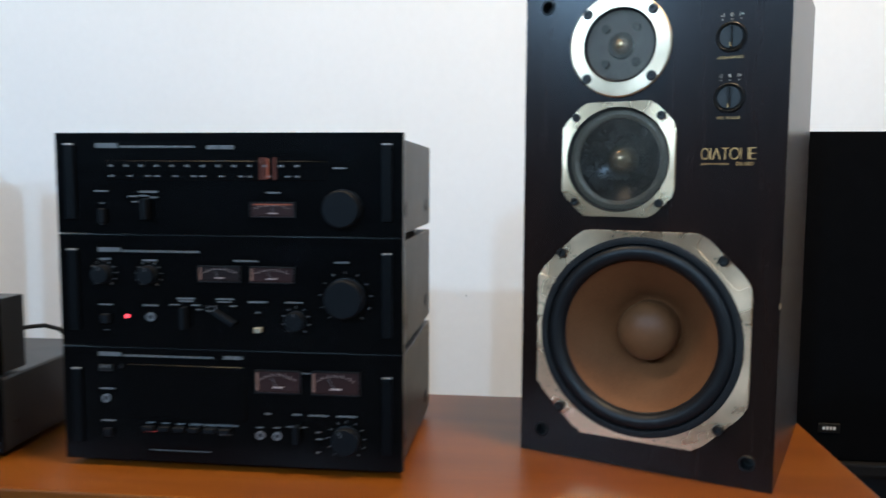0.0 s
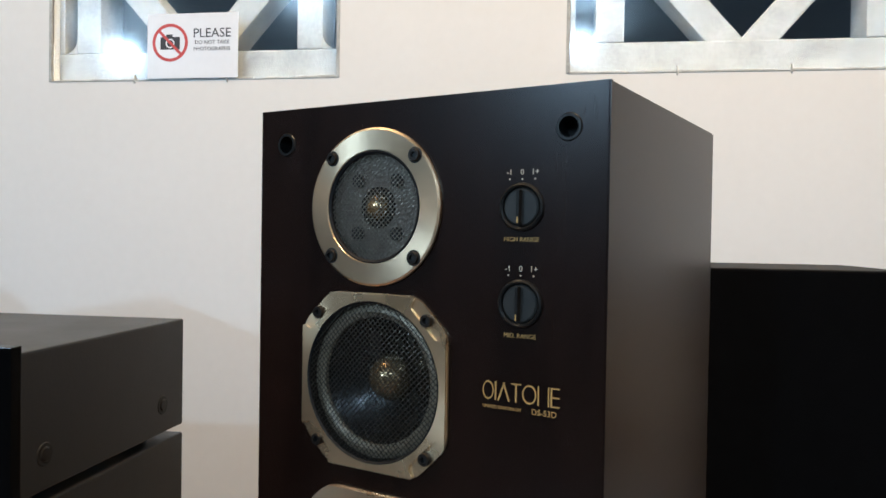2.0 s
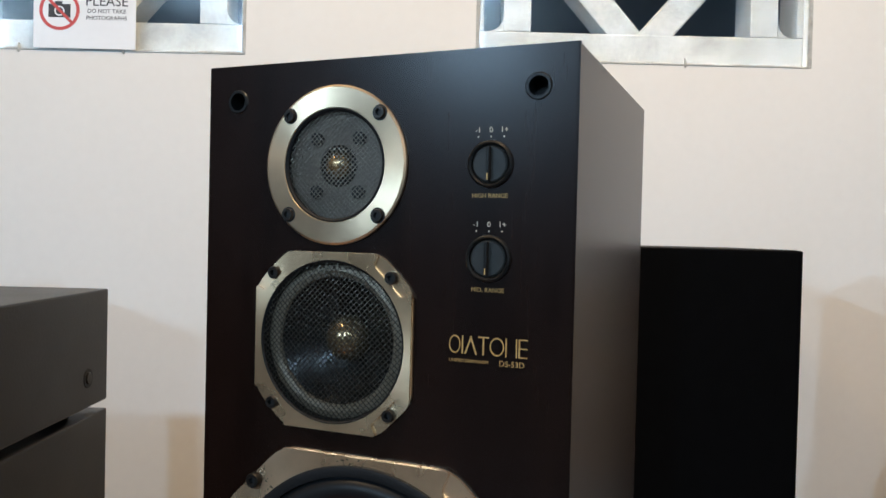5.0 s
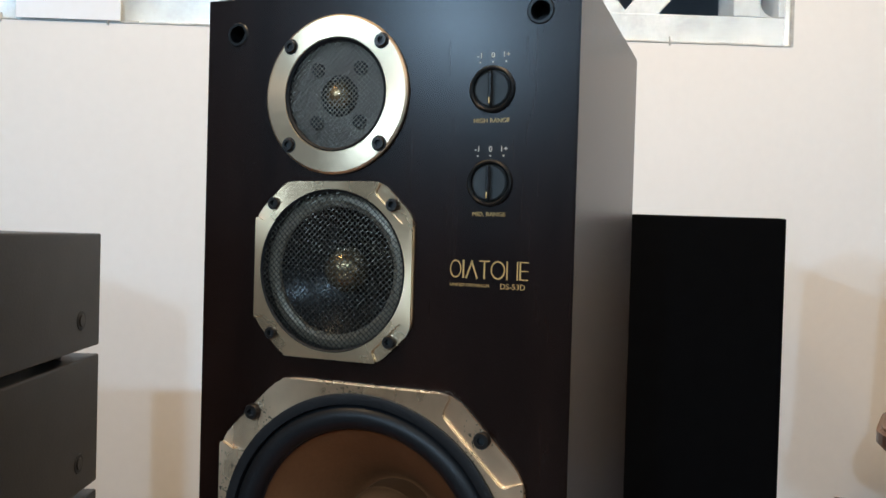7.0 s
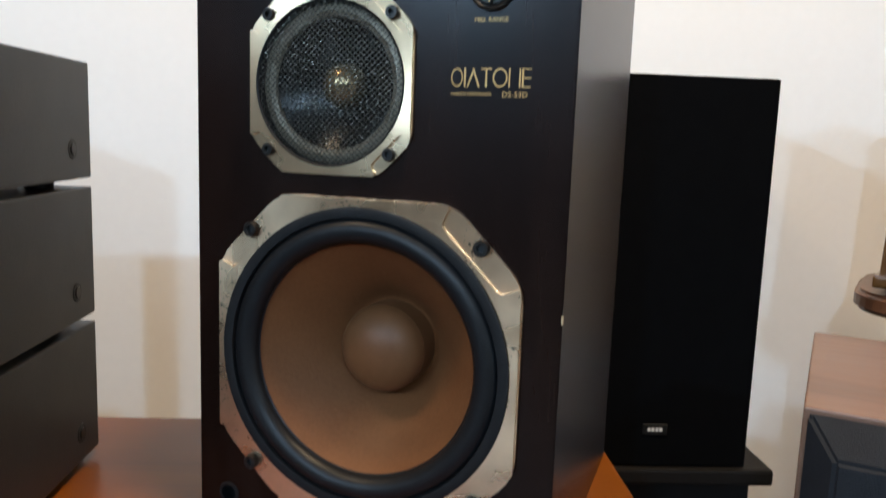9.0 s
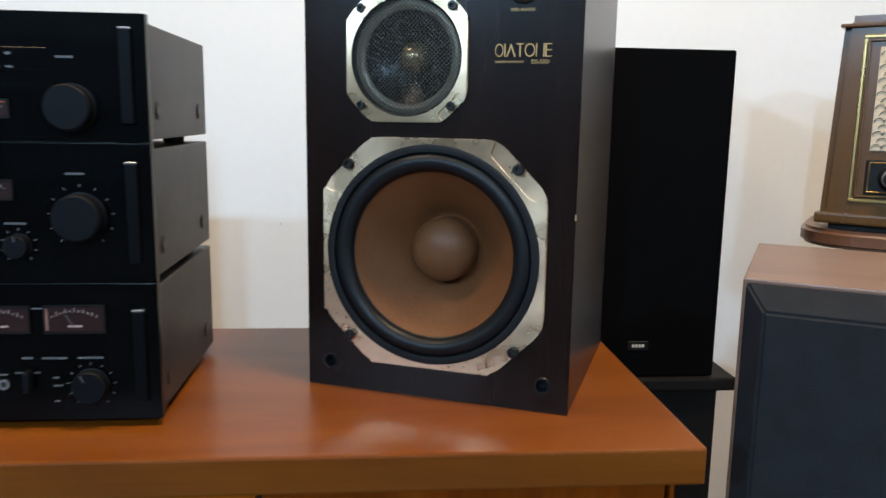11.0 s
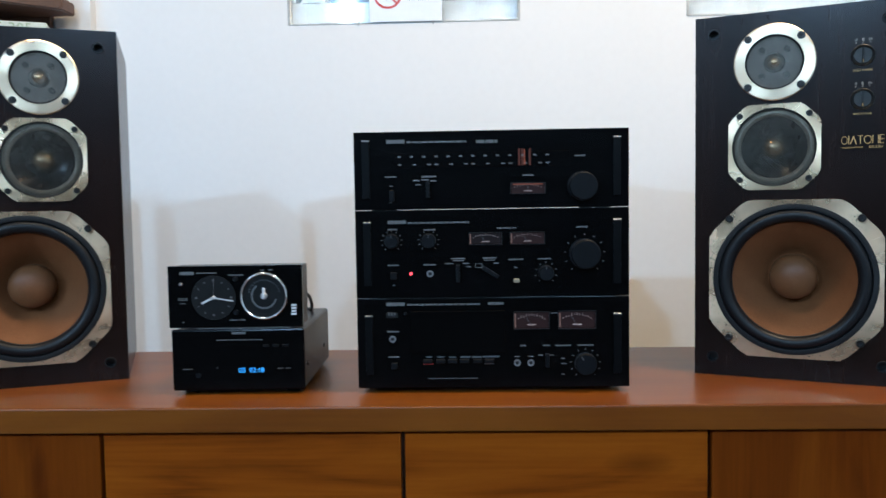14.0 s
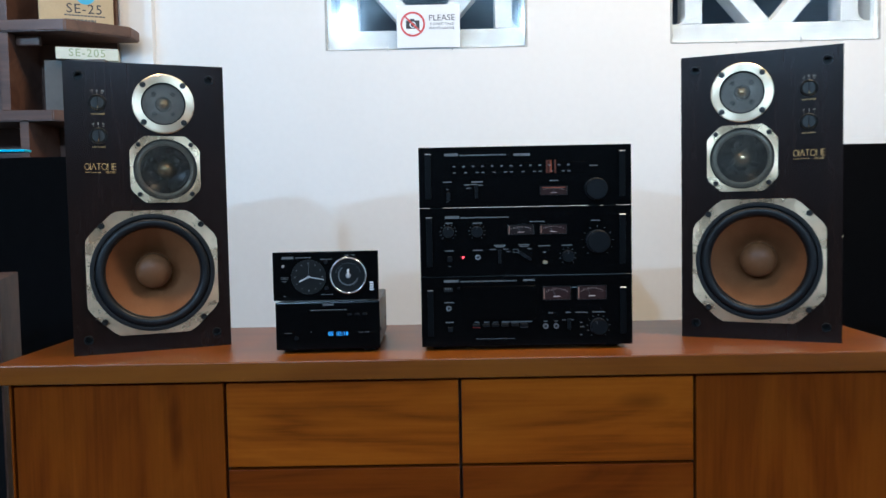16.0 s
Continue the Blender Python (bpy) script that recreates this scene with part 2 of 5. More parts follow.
GASKET = mat("black_gasket", (0.010, 0.010, 0.0105), (0.007, 0.007, 0.0075), 0.6, spec=0.2, scale=40, fine=260, bump=0.2)
CONE = mat("brown_pulp_cone", (0.165, 0.066, 0.0225), (0.122, 0.046, 0.0145), 0.6, scale=16, fine=300, bump=0.15, spec=0.22)
CAP = mat("brown_dust_cap", (0.150, 0.064, 0.025), (0.118, 0.050, 0.018), 0.46, scale=22, fine=200, bump=0.05, spec=0.22)
MIDCONE = mat("black_mid_cone", (0.010, 0.0095, 0.009), (0.007, 0.0066, 0.0062), 0.26, spec=0.3, scale=30, fine=200)
DOME = mat("bronze_dome", (0.42, 0.30, 0.16), (0.3, 0.2, 0.1), 0.25, metal=0.8, scale=20)
WIRE = mat("grey_wire_mesh", (0.18, 0.16, 0.13), (0.13, 0.115, 0.093), 0.4, metal=0.85, scale=60)
WIRE_DARK = mat("dark_wire_mesh", (0.075, 0.064, 0.050), (0.050, 0.043, 0.034), 0.36, metal=0.9, scale=60)
TWEETER_GREY = mat("tweeter_face", (0.135, 0.110, 0.088), (0.11, 0.09, 0.072), 0.5, scale=40)
SCREW = mat("blackened_screw", (0.032, 0.028, 0.025), (0.018, 0.016, 0.014), 0.35, metal=0.7, scale=60)
BLACK_HOLE = mat("black_socket", (0.008, 0.008, 0.008), (0.005, 0.005, 0.005), 0.6)
KNOB_BLACK = mat("black_knob_plastic", (0.010, 0.010, 0.010), (0.007, 0.007, 0.007), 0.36, spec=0.2, scale=60)
ROTOR = mat("satin_black_rotor", (0.024, 0.024, 0.022), (0.018, 0.018, 0.017), 0.45, spec=0.3, scale=60)
GOLD_INK = mat("gold_print", (0.56, 0.345, 0.115), (0.50, 0.30, 0.095), 0.4, metal=0.3, scale=50)
CREAM_INK = mat("cream_print", (0.60, 0.53, 0.42), (0.54, 0.47, 0.37), 0.5, scale=50)
GREY_INK = mat("grey_print", (0.105, 0.103, 0.103), (0.08, 0.079, 0.079), 0.5, scale=50)
PALE_INK = mat("pale_print", (0.62, 0.62, 0.61), (0.55, 0.55, 0.55), 0.5, scale=50)
PANEL = mat("black_anodised_panel", (0.0013, 0.0013, 0.0015), (0.0009, 0.0009, 0.0011), 0.22, scale=4, stretch=(1, 1, 40), fine=60, bump=0.01, spec=0.11)
CASE = mat("black_steel_case", (0.0125, 0.0125, 0.013), (0.0095, 0.0095, 0.010), 0.42, scale=12, fine=500, bump=0.08, spec=0.5)
HIFI_KNOB = mat("dark_grey_knob", (0.0040, 0.0048, 0.0062), (0.003, 0.0036, 0.0046), 0.5, spec=0.11, scale=30)
BUTTON_CREAM = mat("cream_button", (0.24, 0.22, 0.16), (0.20, 0.18, 0.13), 0.4, scale=40)
GRIP = mat("satin_black_grip", (0.0022, 0.0025, 0.0031), (0.0016, 0.0018, 0.0023), 0.42, spec=0.09, scale=30)
CHROME = mat("chrome_trim", (0.7, 0.7, 0.7), (0.6, 0.6, 0.6), 0.18, metal=1.0, scale=20)
STEEL_EDGE = mat("bright_steel_edge", (0.5, 0.5, 0.52), (0.4, 0.4, 0.42), 0.3, metal=0.9)
METER_FACE = glow("dim_lit_meter_face", (0.019, 0.0080, 0.007), 0.25)
METER_DARK = glow("faint_meter_face", (0.010, 0.0055, 0.005), 0.2)
METER_SCALE = glow("lit_meter_scale", (0.30, 0.22, 0.19), 0.35)
METER_EDGE = glow("pink_lit_meter_edge", (0.20, 0.105, 0.075), 0.35)
METER_RED = glow("red_lit_meter_edge", (0.24, 0.060, 0.028), 0.4)
DIAL_GLOW = glow("orange_dial_pointer", (0.060, 0.018, 0.011), 0.28)
LED_RED = glow("red_led", (1.0, 0.05, 0.06), 3.0)
LED_BLUE = glow("blue_display", (0.10, 0.38, 0.85), 0.9)
GRILLE_CLOTH = mat("black_grille_cloth", (0.0023, 0.0026, 0.0034), (0.0015, 0.0017, 0.0023), 0.9, scale=30, fine=900, bump=0.5, spec=0.05)
GRILLE_BLUE = mat("charcoal_grille_cloth", (0.010, 0.012, 0.0155), (0.007, 0.008, 0.011), 0.85, scale=30, fine=900, bump=0.5, spec=0.3)
STAND_BLACK = mat("black_painted_wood", (0.006, 0.0055, 0.0055), (0.004, 0.004, 0.004), 0.6, scale=20, spec=0.25)
RADIO_CLOTH = mat("beige_radio_cloth", (0.62, 0.52, 0.38), (0.50, 0.41, 0.29), 0.8, scale=80, fine=600, bump=0.3)
RADIO_GOLD = mat("brass_trim", (0.55, 0.40, 0.16), (0.42, 0.29, 0.1), 0.3, metal=0.9, scale=30)
CARD_TAN = mat("tan_cardboard", (0.50, 0.38, 0.22), (0.43, 0.32, 0.18), 0.8, scale=9, fine=150, bump=0.1)
CARD_WHITE = mat("pale_green_white_card", (0.66, 0.67, 0.58), (0.58, 0.6, 0.5), 0.7, scale=14, fine=150)
CARD_GREY = mat("grey_card", (0.11, 0.105, 0.10), (0.08, 0.077, 0.074), 0.7, scale=10)
GREEN_INK = mat("green_print", (0.33, 0.40, 0.22), (0.28, 0.34, 0.18), 0.6, scale=50)
BLUE_INK = mat("blue_print", (0.10, 0.42, 0.62), (0.08, 0.36, 0.55), 0.6, scale=50)
DARK_INK = mat("dark_print", (0.04, 0.04, 0.045), (0.03, 0.03, 0.035), 0.6, scale=50)
RED_INK = mat("red_print", (0.55, 0.06, 0.05), (0.48, 0.05, 0.04), 0.5, scale=50)
PAPER = mat("white_laminated_paper", (0.80, 0.80, 0.82), (0.75, 0.75, 0.77), 0.35, scale=6, bump=0.0)
CYAN = mat("plain_cyan", (0.05, 0.5, 0.75), (0.04, 0.44, 0.68), 0.4, scale=20)
CABLE = mat("black_cable", (0.015, 0.015, 0.015), (0.01, 0.01, 0.01), 0.5)
LAMP_WHITE = glow("lamp_diffuser", (0.85, 0.93, 1.0), 4.0)
LAMP_WARM = glow("warm_lamp_diffuser", (1.0, 0.72, 0.42), 3.0)
LAMP_BODY = mat("white_enamel", (0.75, 0.75, 0.75), (0.7, 0.7, 0.7), 0.4)


# ---- building helpers ----
def finish(name, bm, material, smooth=False):
    bmesh.ops.recalc_face_normals(bm, faces=bm.faces)
    me = bpy.data.meshes.new(name)
    bm.to_mesh(me)
    bm.free()
    if smooth:
        me.polygons.foreach_set("use_smooth", [True] * len(me.polygons))
        me.set_sharp_from_angle(angle=radians(35))
    me.materials.append(material)
    return me


def part(name, bm, material, parent, label="", smooth=False, m=None):
    ob = new(name, finish(name, bm, material, smooth))
    ob.parent = parent
    if m is not None:
        ob.matrix_local = m
    if label:
        ob["label"] = label
    return ob


def thing(name, m, label, category, group="", kind=""):
    ob = new(name)
    ob.empty_display_size = 0.05
    ob.matrix_world = m
    return tagged(ob, label, category, group, kind)


def setting(name, bm, material, label="", category="", smooth=False):
    return tagged(new(name, finish(name, bm, material, smooth)), label, category, "", "structure")


def box(x0, x1, y0, y1, z0, z1, bevel=0.0, seg=2, bm=None):
    b = bmesh.new()
    bmesh.ops.create_cube(b, size=1.0)
    for v in b.verts:
        v.co = ((x0 + x1) / 2 + v.co.x * (x1 - x0), (y0 + y1) / 2 + v.co.y * (y1 - y0), (z0 + z1) / 2 + v.co.z * (z1 - z0))
    if bevel:
        bmesh.ops.bevel(b, geom=b.edges[:], offset=bevel, segments=seg, affect="EDGES", profile=0.6)
    return joined(bm, b)


def joined(into, b):
    if into is None:
        return b
    me = bpy.data.meshes.new("tmp")
    b.to_mesh(me)
    b.free()
    into.from_mesh(me)
    bpy.data.meshes.remove(me)
    return into


def lathe(profile, n=48, cx=0.0, cz=0.0, bm=None, closed=False):
    """Turns a profile of (radius, y) round an axis along y at (cx, cz)."""
    b = bmesh.new()
    rings = []
    for r, y in profile:
        if r < 1e-6:
            rings.append([b.verts.new((cx, y, cz))])
        else:
            rings.append([b.verts.new((cx + r * math.cos(2 * math.pi * k / n), y, cz + r * math.sin(2 * math.pi * k / n))) for k in range(n)])
    pairs = list(zip(rings, rings[1:]))
    if closed:
        pairs.append((rings[-1], rings[0]))
    for a, c in pairs:
        for k in range(n):
            j = (k + 1) % n
            if len(a) == 1 and len(c) > 1:
                b.faces.new((a[0], c[k], c[j]))
            elif len(c) == 1 and len(a) > 1:
                b.faces.new((a[k], c[0], a[j]))
            elif len(a) > 1:
                b.faces.new((a[k], c[k], c[j], a[j]))
    return joined(bm, b)


def disc(cx, cz, r, y0, y1, n=24, bevel=0.0, bm=None):
    """A round button or peg along y, front at y0."""
    e = bevel or min(r, abs(y1 - y0)) * 0.15
    s = 1 if y1 > y0 else -1
    return lathe([(0, y0), (r - e, y0), (r, y0 + s * e), (r, y1), (0, y1)], n, cx, cz, bm)


def plate(outer, holes, y0, y1, n=64):
    """A flat plate in the xz plane, with round holes (cx, cz, r), front at y0, back at y1."""
    b = bmesh.new()
    loops = [outer] + [[(cx + r * math.cos(2 * math.pi * k / n), cz + r * math.sin(2 * math.pi * k / n)) for k in range(n)] for cx, cz, r in holes]
    edges = []
    for loop in loops:
        vs = [b.verts.new((x, y0, z)) for x, z in loop]
        edges += [b.edges.new((vs[i], vs[(i + 1) % len(vs)])) for i in range(len(vs))]
    bmesh.ops.triangle_fill(b, use_beauty=True, use_dissolve=False, edges=edges, normal=(0, -1, 0))
    got = bmesh.ops.extrude_face_region(b, geom=b.faces[:])
    for v in got["geom"]:
        if isinstance(v, bmesh.types.BMVert):
            v.co.y = y1
    return b


def bar(u0, u1, w0, w1, y=-0.0006, bm=None):
    """A thin printed bar on a front panel at y = 0."""
    return box(min(u0, u1), max(u0, u1), y, 0.0004, min(w0, w1), max(w0, w1), bm=bm)


def words(text, size, align="CENTER", thick=0.0004, spacing=1.0):
    """Lettering in the built-in font as a bmesh that stands in the xz plane."""
    cu = bpy.data.curves.new("lettering", "FONT")
    cu.body, cu.size, cu.align_x, cu.align_y, cu.extrude, cu.space_character = text, size, align, "CENTER", thick, spacing
    cu.resolution_u = 3
    ob = new("lettering", cu)
    me = bpy.data.meshes.new_from_object(ob.evaluated_get(bpy.context.evaluated_depsgraph_get()))
    bpy.data.objects.remove(ob)
    bpy.data.curves.remove(cu)
    b = bmesh.new()
    b.from_mesh(me)
    bpy.data.meshes.remove(me)
    bmesh.ops.rotate(b, verts=b.verts, matrix=Matrix.Rotation(radians(90), 3, "X"))
    return b


def moved(bm, x=0, y=0, z=0):
    bmesh.ops.translate(bm, verts=bm.verts, vec=(x, y, z))
    return bm


def tube(points, r, n=8):
    """A round cable along points."""
    b = bmesh.new()
    rings = []
    pts = [Vector(p) for p in points]
    for i, p in enumerate(pts):
        d = (pts[min(i + 1, len(pts) - 1)] - pts[max(i - 1, 0)]).normalized()
        a = d.orthogonal().normalized()
        c = d.cross(a)
        rings.append([b.verts.new(p + r * (math.cos(2 * math.pi * k / n) * a + math.sin(2 * math.pi * k / n) * c)) for k in range(n)])
    for a, c in zip(rings, rings[1:]):
        for k in range(n):
            b.faces.new((a[k], c[k], c[(k + 1) % n], a[(k + 1) % n]))
    for ring in (rings[0], rings[-1]):
        b.faces.new(ring)
    return b


# ---- the room ----
X0, X1, Y0, Z1 = ROOM["x0"], ROOM["x1"], ROOM["y0"], ROOM["z1"]
WIN = ((-0.576, 0.136), (0.650, 1.385))
WZ0, WZ1 = 1.672, 2.40


def back_wall():
    bm = bmesh.new()
    cuts = [X0] + [x for w in WIN for x in w] + [X1]
    for i in range(0, len(cuts), 2):
        box(cuts[i], cuts[i + 1], 0, 0.16, WZ0, WZ1, bm=bm)
    box(X0, X1, 0, 0.16, 0, WZ0, bm=bm)
    box(X0, X1, 0, 0.16, WZ1, Z1, bm=bm)
    return setting("wall_north", bm, PLASTER, "white painted plaster wall with two openings", "wall")


back_wall()
setting("pilaster", box(-1.30, -1.185, -0.035, 0, 0, Z1, 0.003), PLASTER, "shallow white plaster pilaster on the wall", "pilaster")
setting("floor", box(X0 - 0.2, X1 + 0.2, Y0 - 0.2, 0.3, -0.1, 0), TILE, "brown glazed floor", "floor")
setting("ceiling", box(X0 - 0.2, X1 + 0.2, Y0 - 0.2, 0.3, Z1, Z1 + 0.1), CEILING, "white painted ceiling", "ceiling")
# unseen walls; west and south carry the room's darkness in their colour
setting("wall_west", box(X0 - 0.15, X0, Y0, 0.16, 0, Z1), UNLIT_WALL, "plain unseen wall", "wall")
setting("wall_east", box(X1, X1 + 0.15, Y0, 0.16, 0, Z1), PLASTER, "plain unseen wall", "wall")
setting("wall_south", box(X0 - 0.15, X1 + 0.15, Y0 - 0.15, Y0, 0, Z1), UNLIT_WALL, "plain unseen wall", "wall")


def breeze_window(name, x0, x1):
    """Square concrete lattice block behind a sealed pane: border, side slots, inner square with a diamond."""
    cx, w, h = (x0 + x1) / 2, x1 - x0, WZ1 - WZ0
    t = thing(name, pose(cx, 0, WZ0), "white concrete lattice window with a diamond pattern behind glass", "window", "", "structure")
    ya, yb = 0.035, 0.13
    sq = 0.247            # half of the inner square
    bot = 0.074
    s0 = 0.015
    part("border", box(-w / 2, w / 2, ya, yb, 0, bot, 0.004), CONCRETE, t)
    part("border", box(-w / 2, w / 2, ya, yb, h - bot, h, 0.004), CONCRETE, t)
    for s in (-1, 1):
        part("border", box(min(s * sq, s * (sq + 0.062)), max(s * sq, s * (sq + 0.062)), ya, yb, bot, h - bot, 0.003), CONCRETE, t)
        part("border", box(min(s * (w / 2 - s0), s * w / 2), max(s * (w / 2 - s0), s * w / 2), ya, yb, bot, h - bot, 0.003), CONCRETE, t)
        # rounded slot corners
        for top in (0, 1):
            b = bmesh.new()
            r = 0.034
            zc, sg = (bot + r, -1) if not top else (h - bot - r, 1)
            xi = sq + 0.062
            pts = [(xi, zc + sg * r)] + [(xi + r - r * math.cos(a), zc + sg * r * math.sin(a)) for a in [math.pi / 2 * k / 8 for k in range(9)]]
            vs = [b.verts.new((s * x, ya, z)) for x, z in [(xi, zc + sg * r)] + pts[1:]]
            f = b.faces.new(vs)
            got = bmesh.ops.extrude_face_region(b, geom=[f])
            for v in got["geom"]:
                if isinstance(v, bmesh.types.BMVert):
                    v.co.y = yb
            part("corner_fillet", b, CONCRETE, t)
    # diamond bars
    zc = h / 2
    half = (h - 2 * bot) / 2 + 0.04
    sd = sq + 0.04
    L = math.hypot(sd, half) - 0.01
    for sx in (-1, 1):
        for sz in (-1, 1):
            b = box(-L / 2, L / 2, ya + 0.004, yb - 0.004, -0.031, 0.031, 0.004)
            ang = math.atan2(half, sd) * (1 if sx * sz < 0 else -1)
            bmesh.ops.rotate(b, verts=b.verts, matrix=Matrix.Rotation(-ang, 3, "Y"))
            part("diagonal_bar", moved(b, sx * sd / 2, 0, zc + sz * half / 2), CONCRETE, t)
    pane = part("pane", box(-w / 2 + 0.002, w / 2 - 0.002, 0.006, 0.011, 0.002, h - 0.002), PANE, t)
    pane.visible_shadow = False
    random.seed(int(cx * 1000) + 5)
    b = bmesh.new()
    x = -w / 2
    while x < w / 2 - 0.01:
        dx = random.uniform(0.015, 0.05)
        th = random.uniform(0.002, 0.0055)
        box(x, min(x + dx, w / 2), -0.0015, 0.0055, -0.001, th, 0.0008, 1, b)
        x += dx * 0.98
    part("sealant", b, CAULK, t, "grey smeared silicone sealant bead")
    for s in (-1, 1):
        part("sealant", box(s * w / 2 - 0.004, s * w / 2 + 0.004, -0.0015, 0.0055, 0, h, 0.001, 1), CAULK, t, "grey smeared silicone sealant bead")
    for px in (-0.14, 0.09):
        part("pane_clip", box(px, px + 0.004, -0.004, 0.004, -0.006, 0.014, 0.001, 1), CAULK, t)


breeze_window("window_1", *WIN[0])
breeze_window("window_2", *WIN[1])
tagged(new("backdrop", finish("backdrop", box(-6, 6, 2.4, 2.45, -1, 5), mat("dark_yard", (0.10, 0.115, 0.14), (0.05, 0.06, 0.08), 0.9, scale=0.9, fine=5))), "dark yard outside at night", "backdrop", "", "structure")

# printed notice fixed to the first pane
notice = thing("notice_sign", pose(-0.2120, -0.0045, 1.675), "white laminated no photography notice stuck to the window", "sign")
part("sheet", box(-0.112, 0.112, -0.001, 0.0005, 0, 0.150, 0.0003, 1), PAPER, notice)
ICX, ICZ = -0.055, 0.083
part("ban_ring", lathe([(0.037, -0.0016), (0.044, -0.0016), (0.044, -0.001), (0.037, -0.001)], 40, ICX, ICZ, None, True), RED_INK, notice, "red prohibition ring")
cam_icon = box(-0.024, 0.024, -0.0014, -0.001, -0.016, 0.013, 0)
box(-0.010, 0.006, -0.0014, -0.001, 0.013, 0.019, 0, 2, cam_icon)
part("pictogram", moved(cam_icon, ICX, 0, ICZ), DARK_INK, notice, "black camera pictogram")
part("lens_ring", lathe([(0.008, -0.0017), (0.011, -0.0017), (0.011, -0.0014), (0.008, -0.0014)], 24, ICX, ICZ - 0.002, None, True), PAPER, notice)
slash = box(-0.040, 0.040, -0.0021, -0.0017, -0.0032, 0.0032)
bmesh.ops.rotate(slash, verts=slash.verts, matrix=Matrix.Rotation(radians(45), 3, "Y"))
part("ban_bar", moved(slash, ICX, 0, ICZ), RED_INK, notice, "red prohibition bar")
part("lettering", moved(words("PLEASE", 0.030, spacing=1.0), 0.048, -0.0012, 0.103), DARK_INK, notice)
part("lettering", moved(words("DO NOT TAKE", 0.0125), 0.048, -0.0012, 0.082), DARK_INK, notice)
part("lettering", moved(words("PHOTOGRAPHS", 0.0125), 0.048, -0.0012, 0.067), DARK_INK, notice)

# ceiling lamps behind and above the walk
for lx, ly in GLOBES:
    lamp = thing("globe_lamp", pose(lx, ly, Z1), "white round ceiling globe lamp, lit", "lamp", "globe lamps")
    for name, prof, m_ in (("ceiling_plate", [(0, 0), (0.06, 0), (0.06, 0.03), (0, 0.03)], LAMP_BODY), ("globe", [(0.03, 0.031)] + [(0.085 * math.sin(a), 0.11 - 0.085 * math.cos(a)) for a in [0.36 + (math.pi - 0.36) * k / 12 for k in range(13)]], LAMP_WHITE)):
        b = lathe(prof, 32)
        bmesh.ops.rotate(b, verts=b.verts, matrix=Matrix.Rotation(radians(-90), 3, "X"))
        part(name, b, m_, lamp, "", True)
for lx, ly in PANELS:
    lamp = thing("panel_lamp", pose(lx, ly, Z1), "square warm white ceiling panel lamp, lit", "lamp", "panel lamps")
    rim = bmesh.new()
    for x0, x1, y0, y1 in ((-0.3, 0.3, -0.3, -0.26), (-0.3, 0.3, 0.26, 0.3), (-0.3, -0.26, -0.26, 0.26), (0.26, 0.3, -0.26, 0.26)):
        box(x0, x1, y0, y1, -0.03, 0, 0.003, 1, rim)
    part("rim", rim, LAMP_BODY, lamp)
    part("diffuser", box(-0.258, 0.258, -0.258, 0.258, -0.022, -0.006), LAMP_WARM, lamp)

# ---- sideboard ----
TOP = 0.80
board = thing("sideboard", pose(0, 0, 0), "long orange-brown lacquered wooden sideboard with doors and drawers", "sideboard")
part("worktop", box(-1.075, 0.797, -1.259, -0.785, 0.760, TOP, 0.003), TOP_WOOD, board, "thick glossy orange-brown wooden top")
part("carcass", box(-1.046, 0.767, -1.220, -0.79, 0.07, 0.759), CARCASS, board)
part("plinth", box(-1.02, 0.73, -1.19, -0.80, 0, 0.0695), CARCASS, board)
part("side_panel", box(0.7675, 0.7725, -1.241, -0.79, 0.07, 0.759, 0.001, 1), DOOR_WOOD, board)
part("side_panel", box(-1.0515, -1.0465, -1.241, -0.79, 0.07, 0.759, 0.001, 1), DOOR_WOOD, board)
for x0, x1 in ((-1.041, -0.6140), (0.3430, 0.762)):
    part("door", box(x0, x1, -1.241, -1.221, 0.075, 0.754, 0.002), DOOR_WOOD, board, "red-brown veneered door")
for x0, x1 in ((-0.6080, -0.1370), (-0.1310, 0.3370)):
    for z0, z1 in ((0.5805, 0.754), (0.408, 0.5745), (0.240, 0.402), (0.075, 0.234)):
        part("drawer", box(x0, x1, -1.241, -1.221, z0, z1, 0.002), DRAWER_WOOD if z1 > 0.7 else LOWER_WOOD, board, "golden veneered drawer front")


# ---- the pair of three-way loudspeakers ----
def octagon(cx, cz, w, h, c):
    x, z = w / 2, h / 2
    return [(cx - x + c, cz - z), (cx + x - c, cz - z), (cx + x, cz - z + c), (cx + x, cz + z - c), (cx + x - c, cz + z), (cx - x + c, cz + z), (cx - x, cz + z - c), (cx - x, cz - z + c)]


def rounded(pts, r, n=4):
    """The same outline with its corners rounded by about r."""
    out = []
    for i, p in enumerate(pts):
        p, q, w = Vector(p), Vector(pts[i - 1]), Vector(pts[(i + 1) % len(pts)])
        ra = min(r, (q - p).length * 0.4, (w - p).length * 0.4)
        a, c = p + (q - p).normalized() * ra, p + (w - p).normalized() * ra
        for k in range(n + 1):
            u = k / n
            out.append(tuple((1 - u) ** 2 * a + 2 * u * (1 - u) * p + u * u * c))
    return out


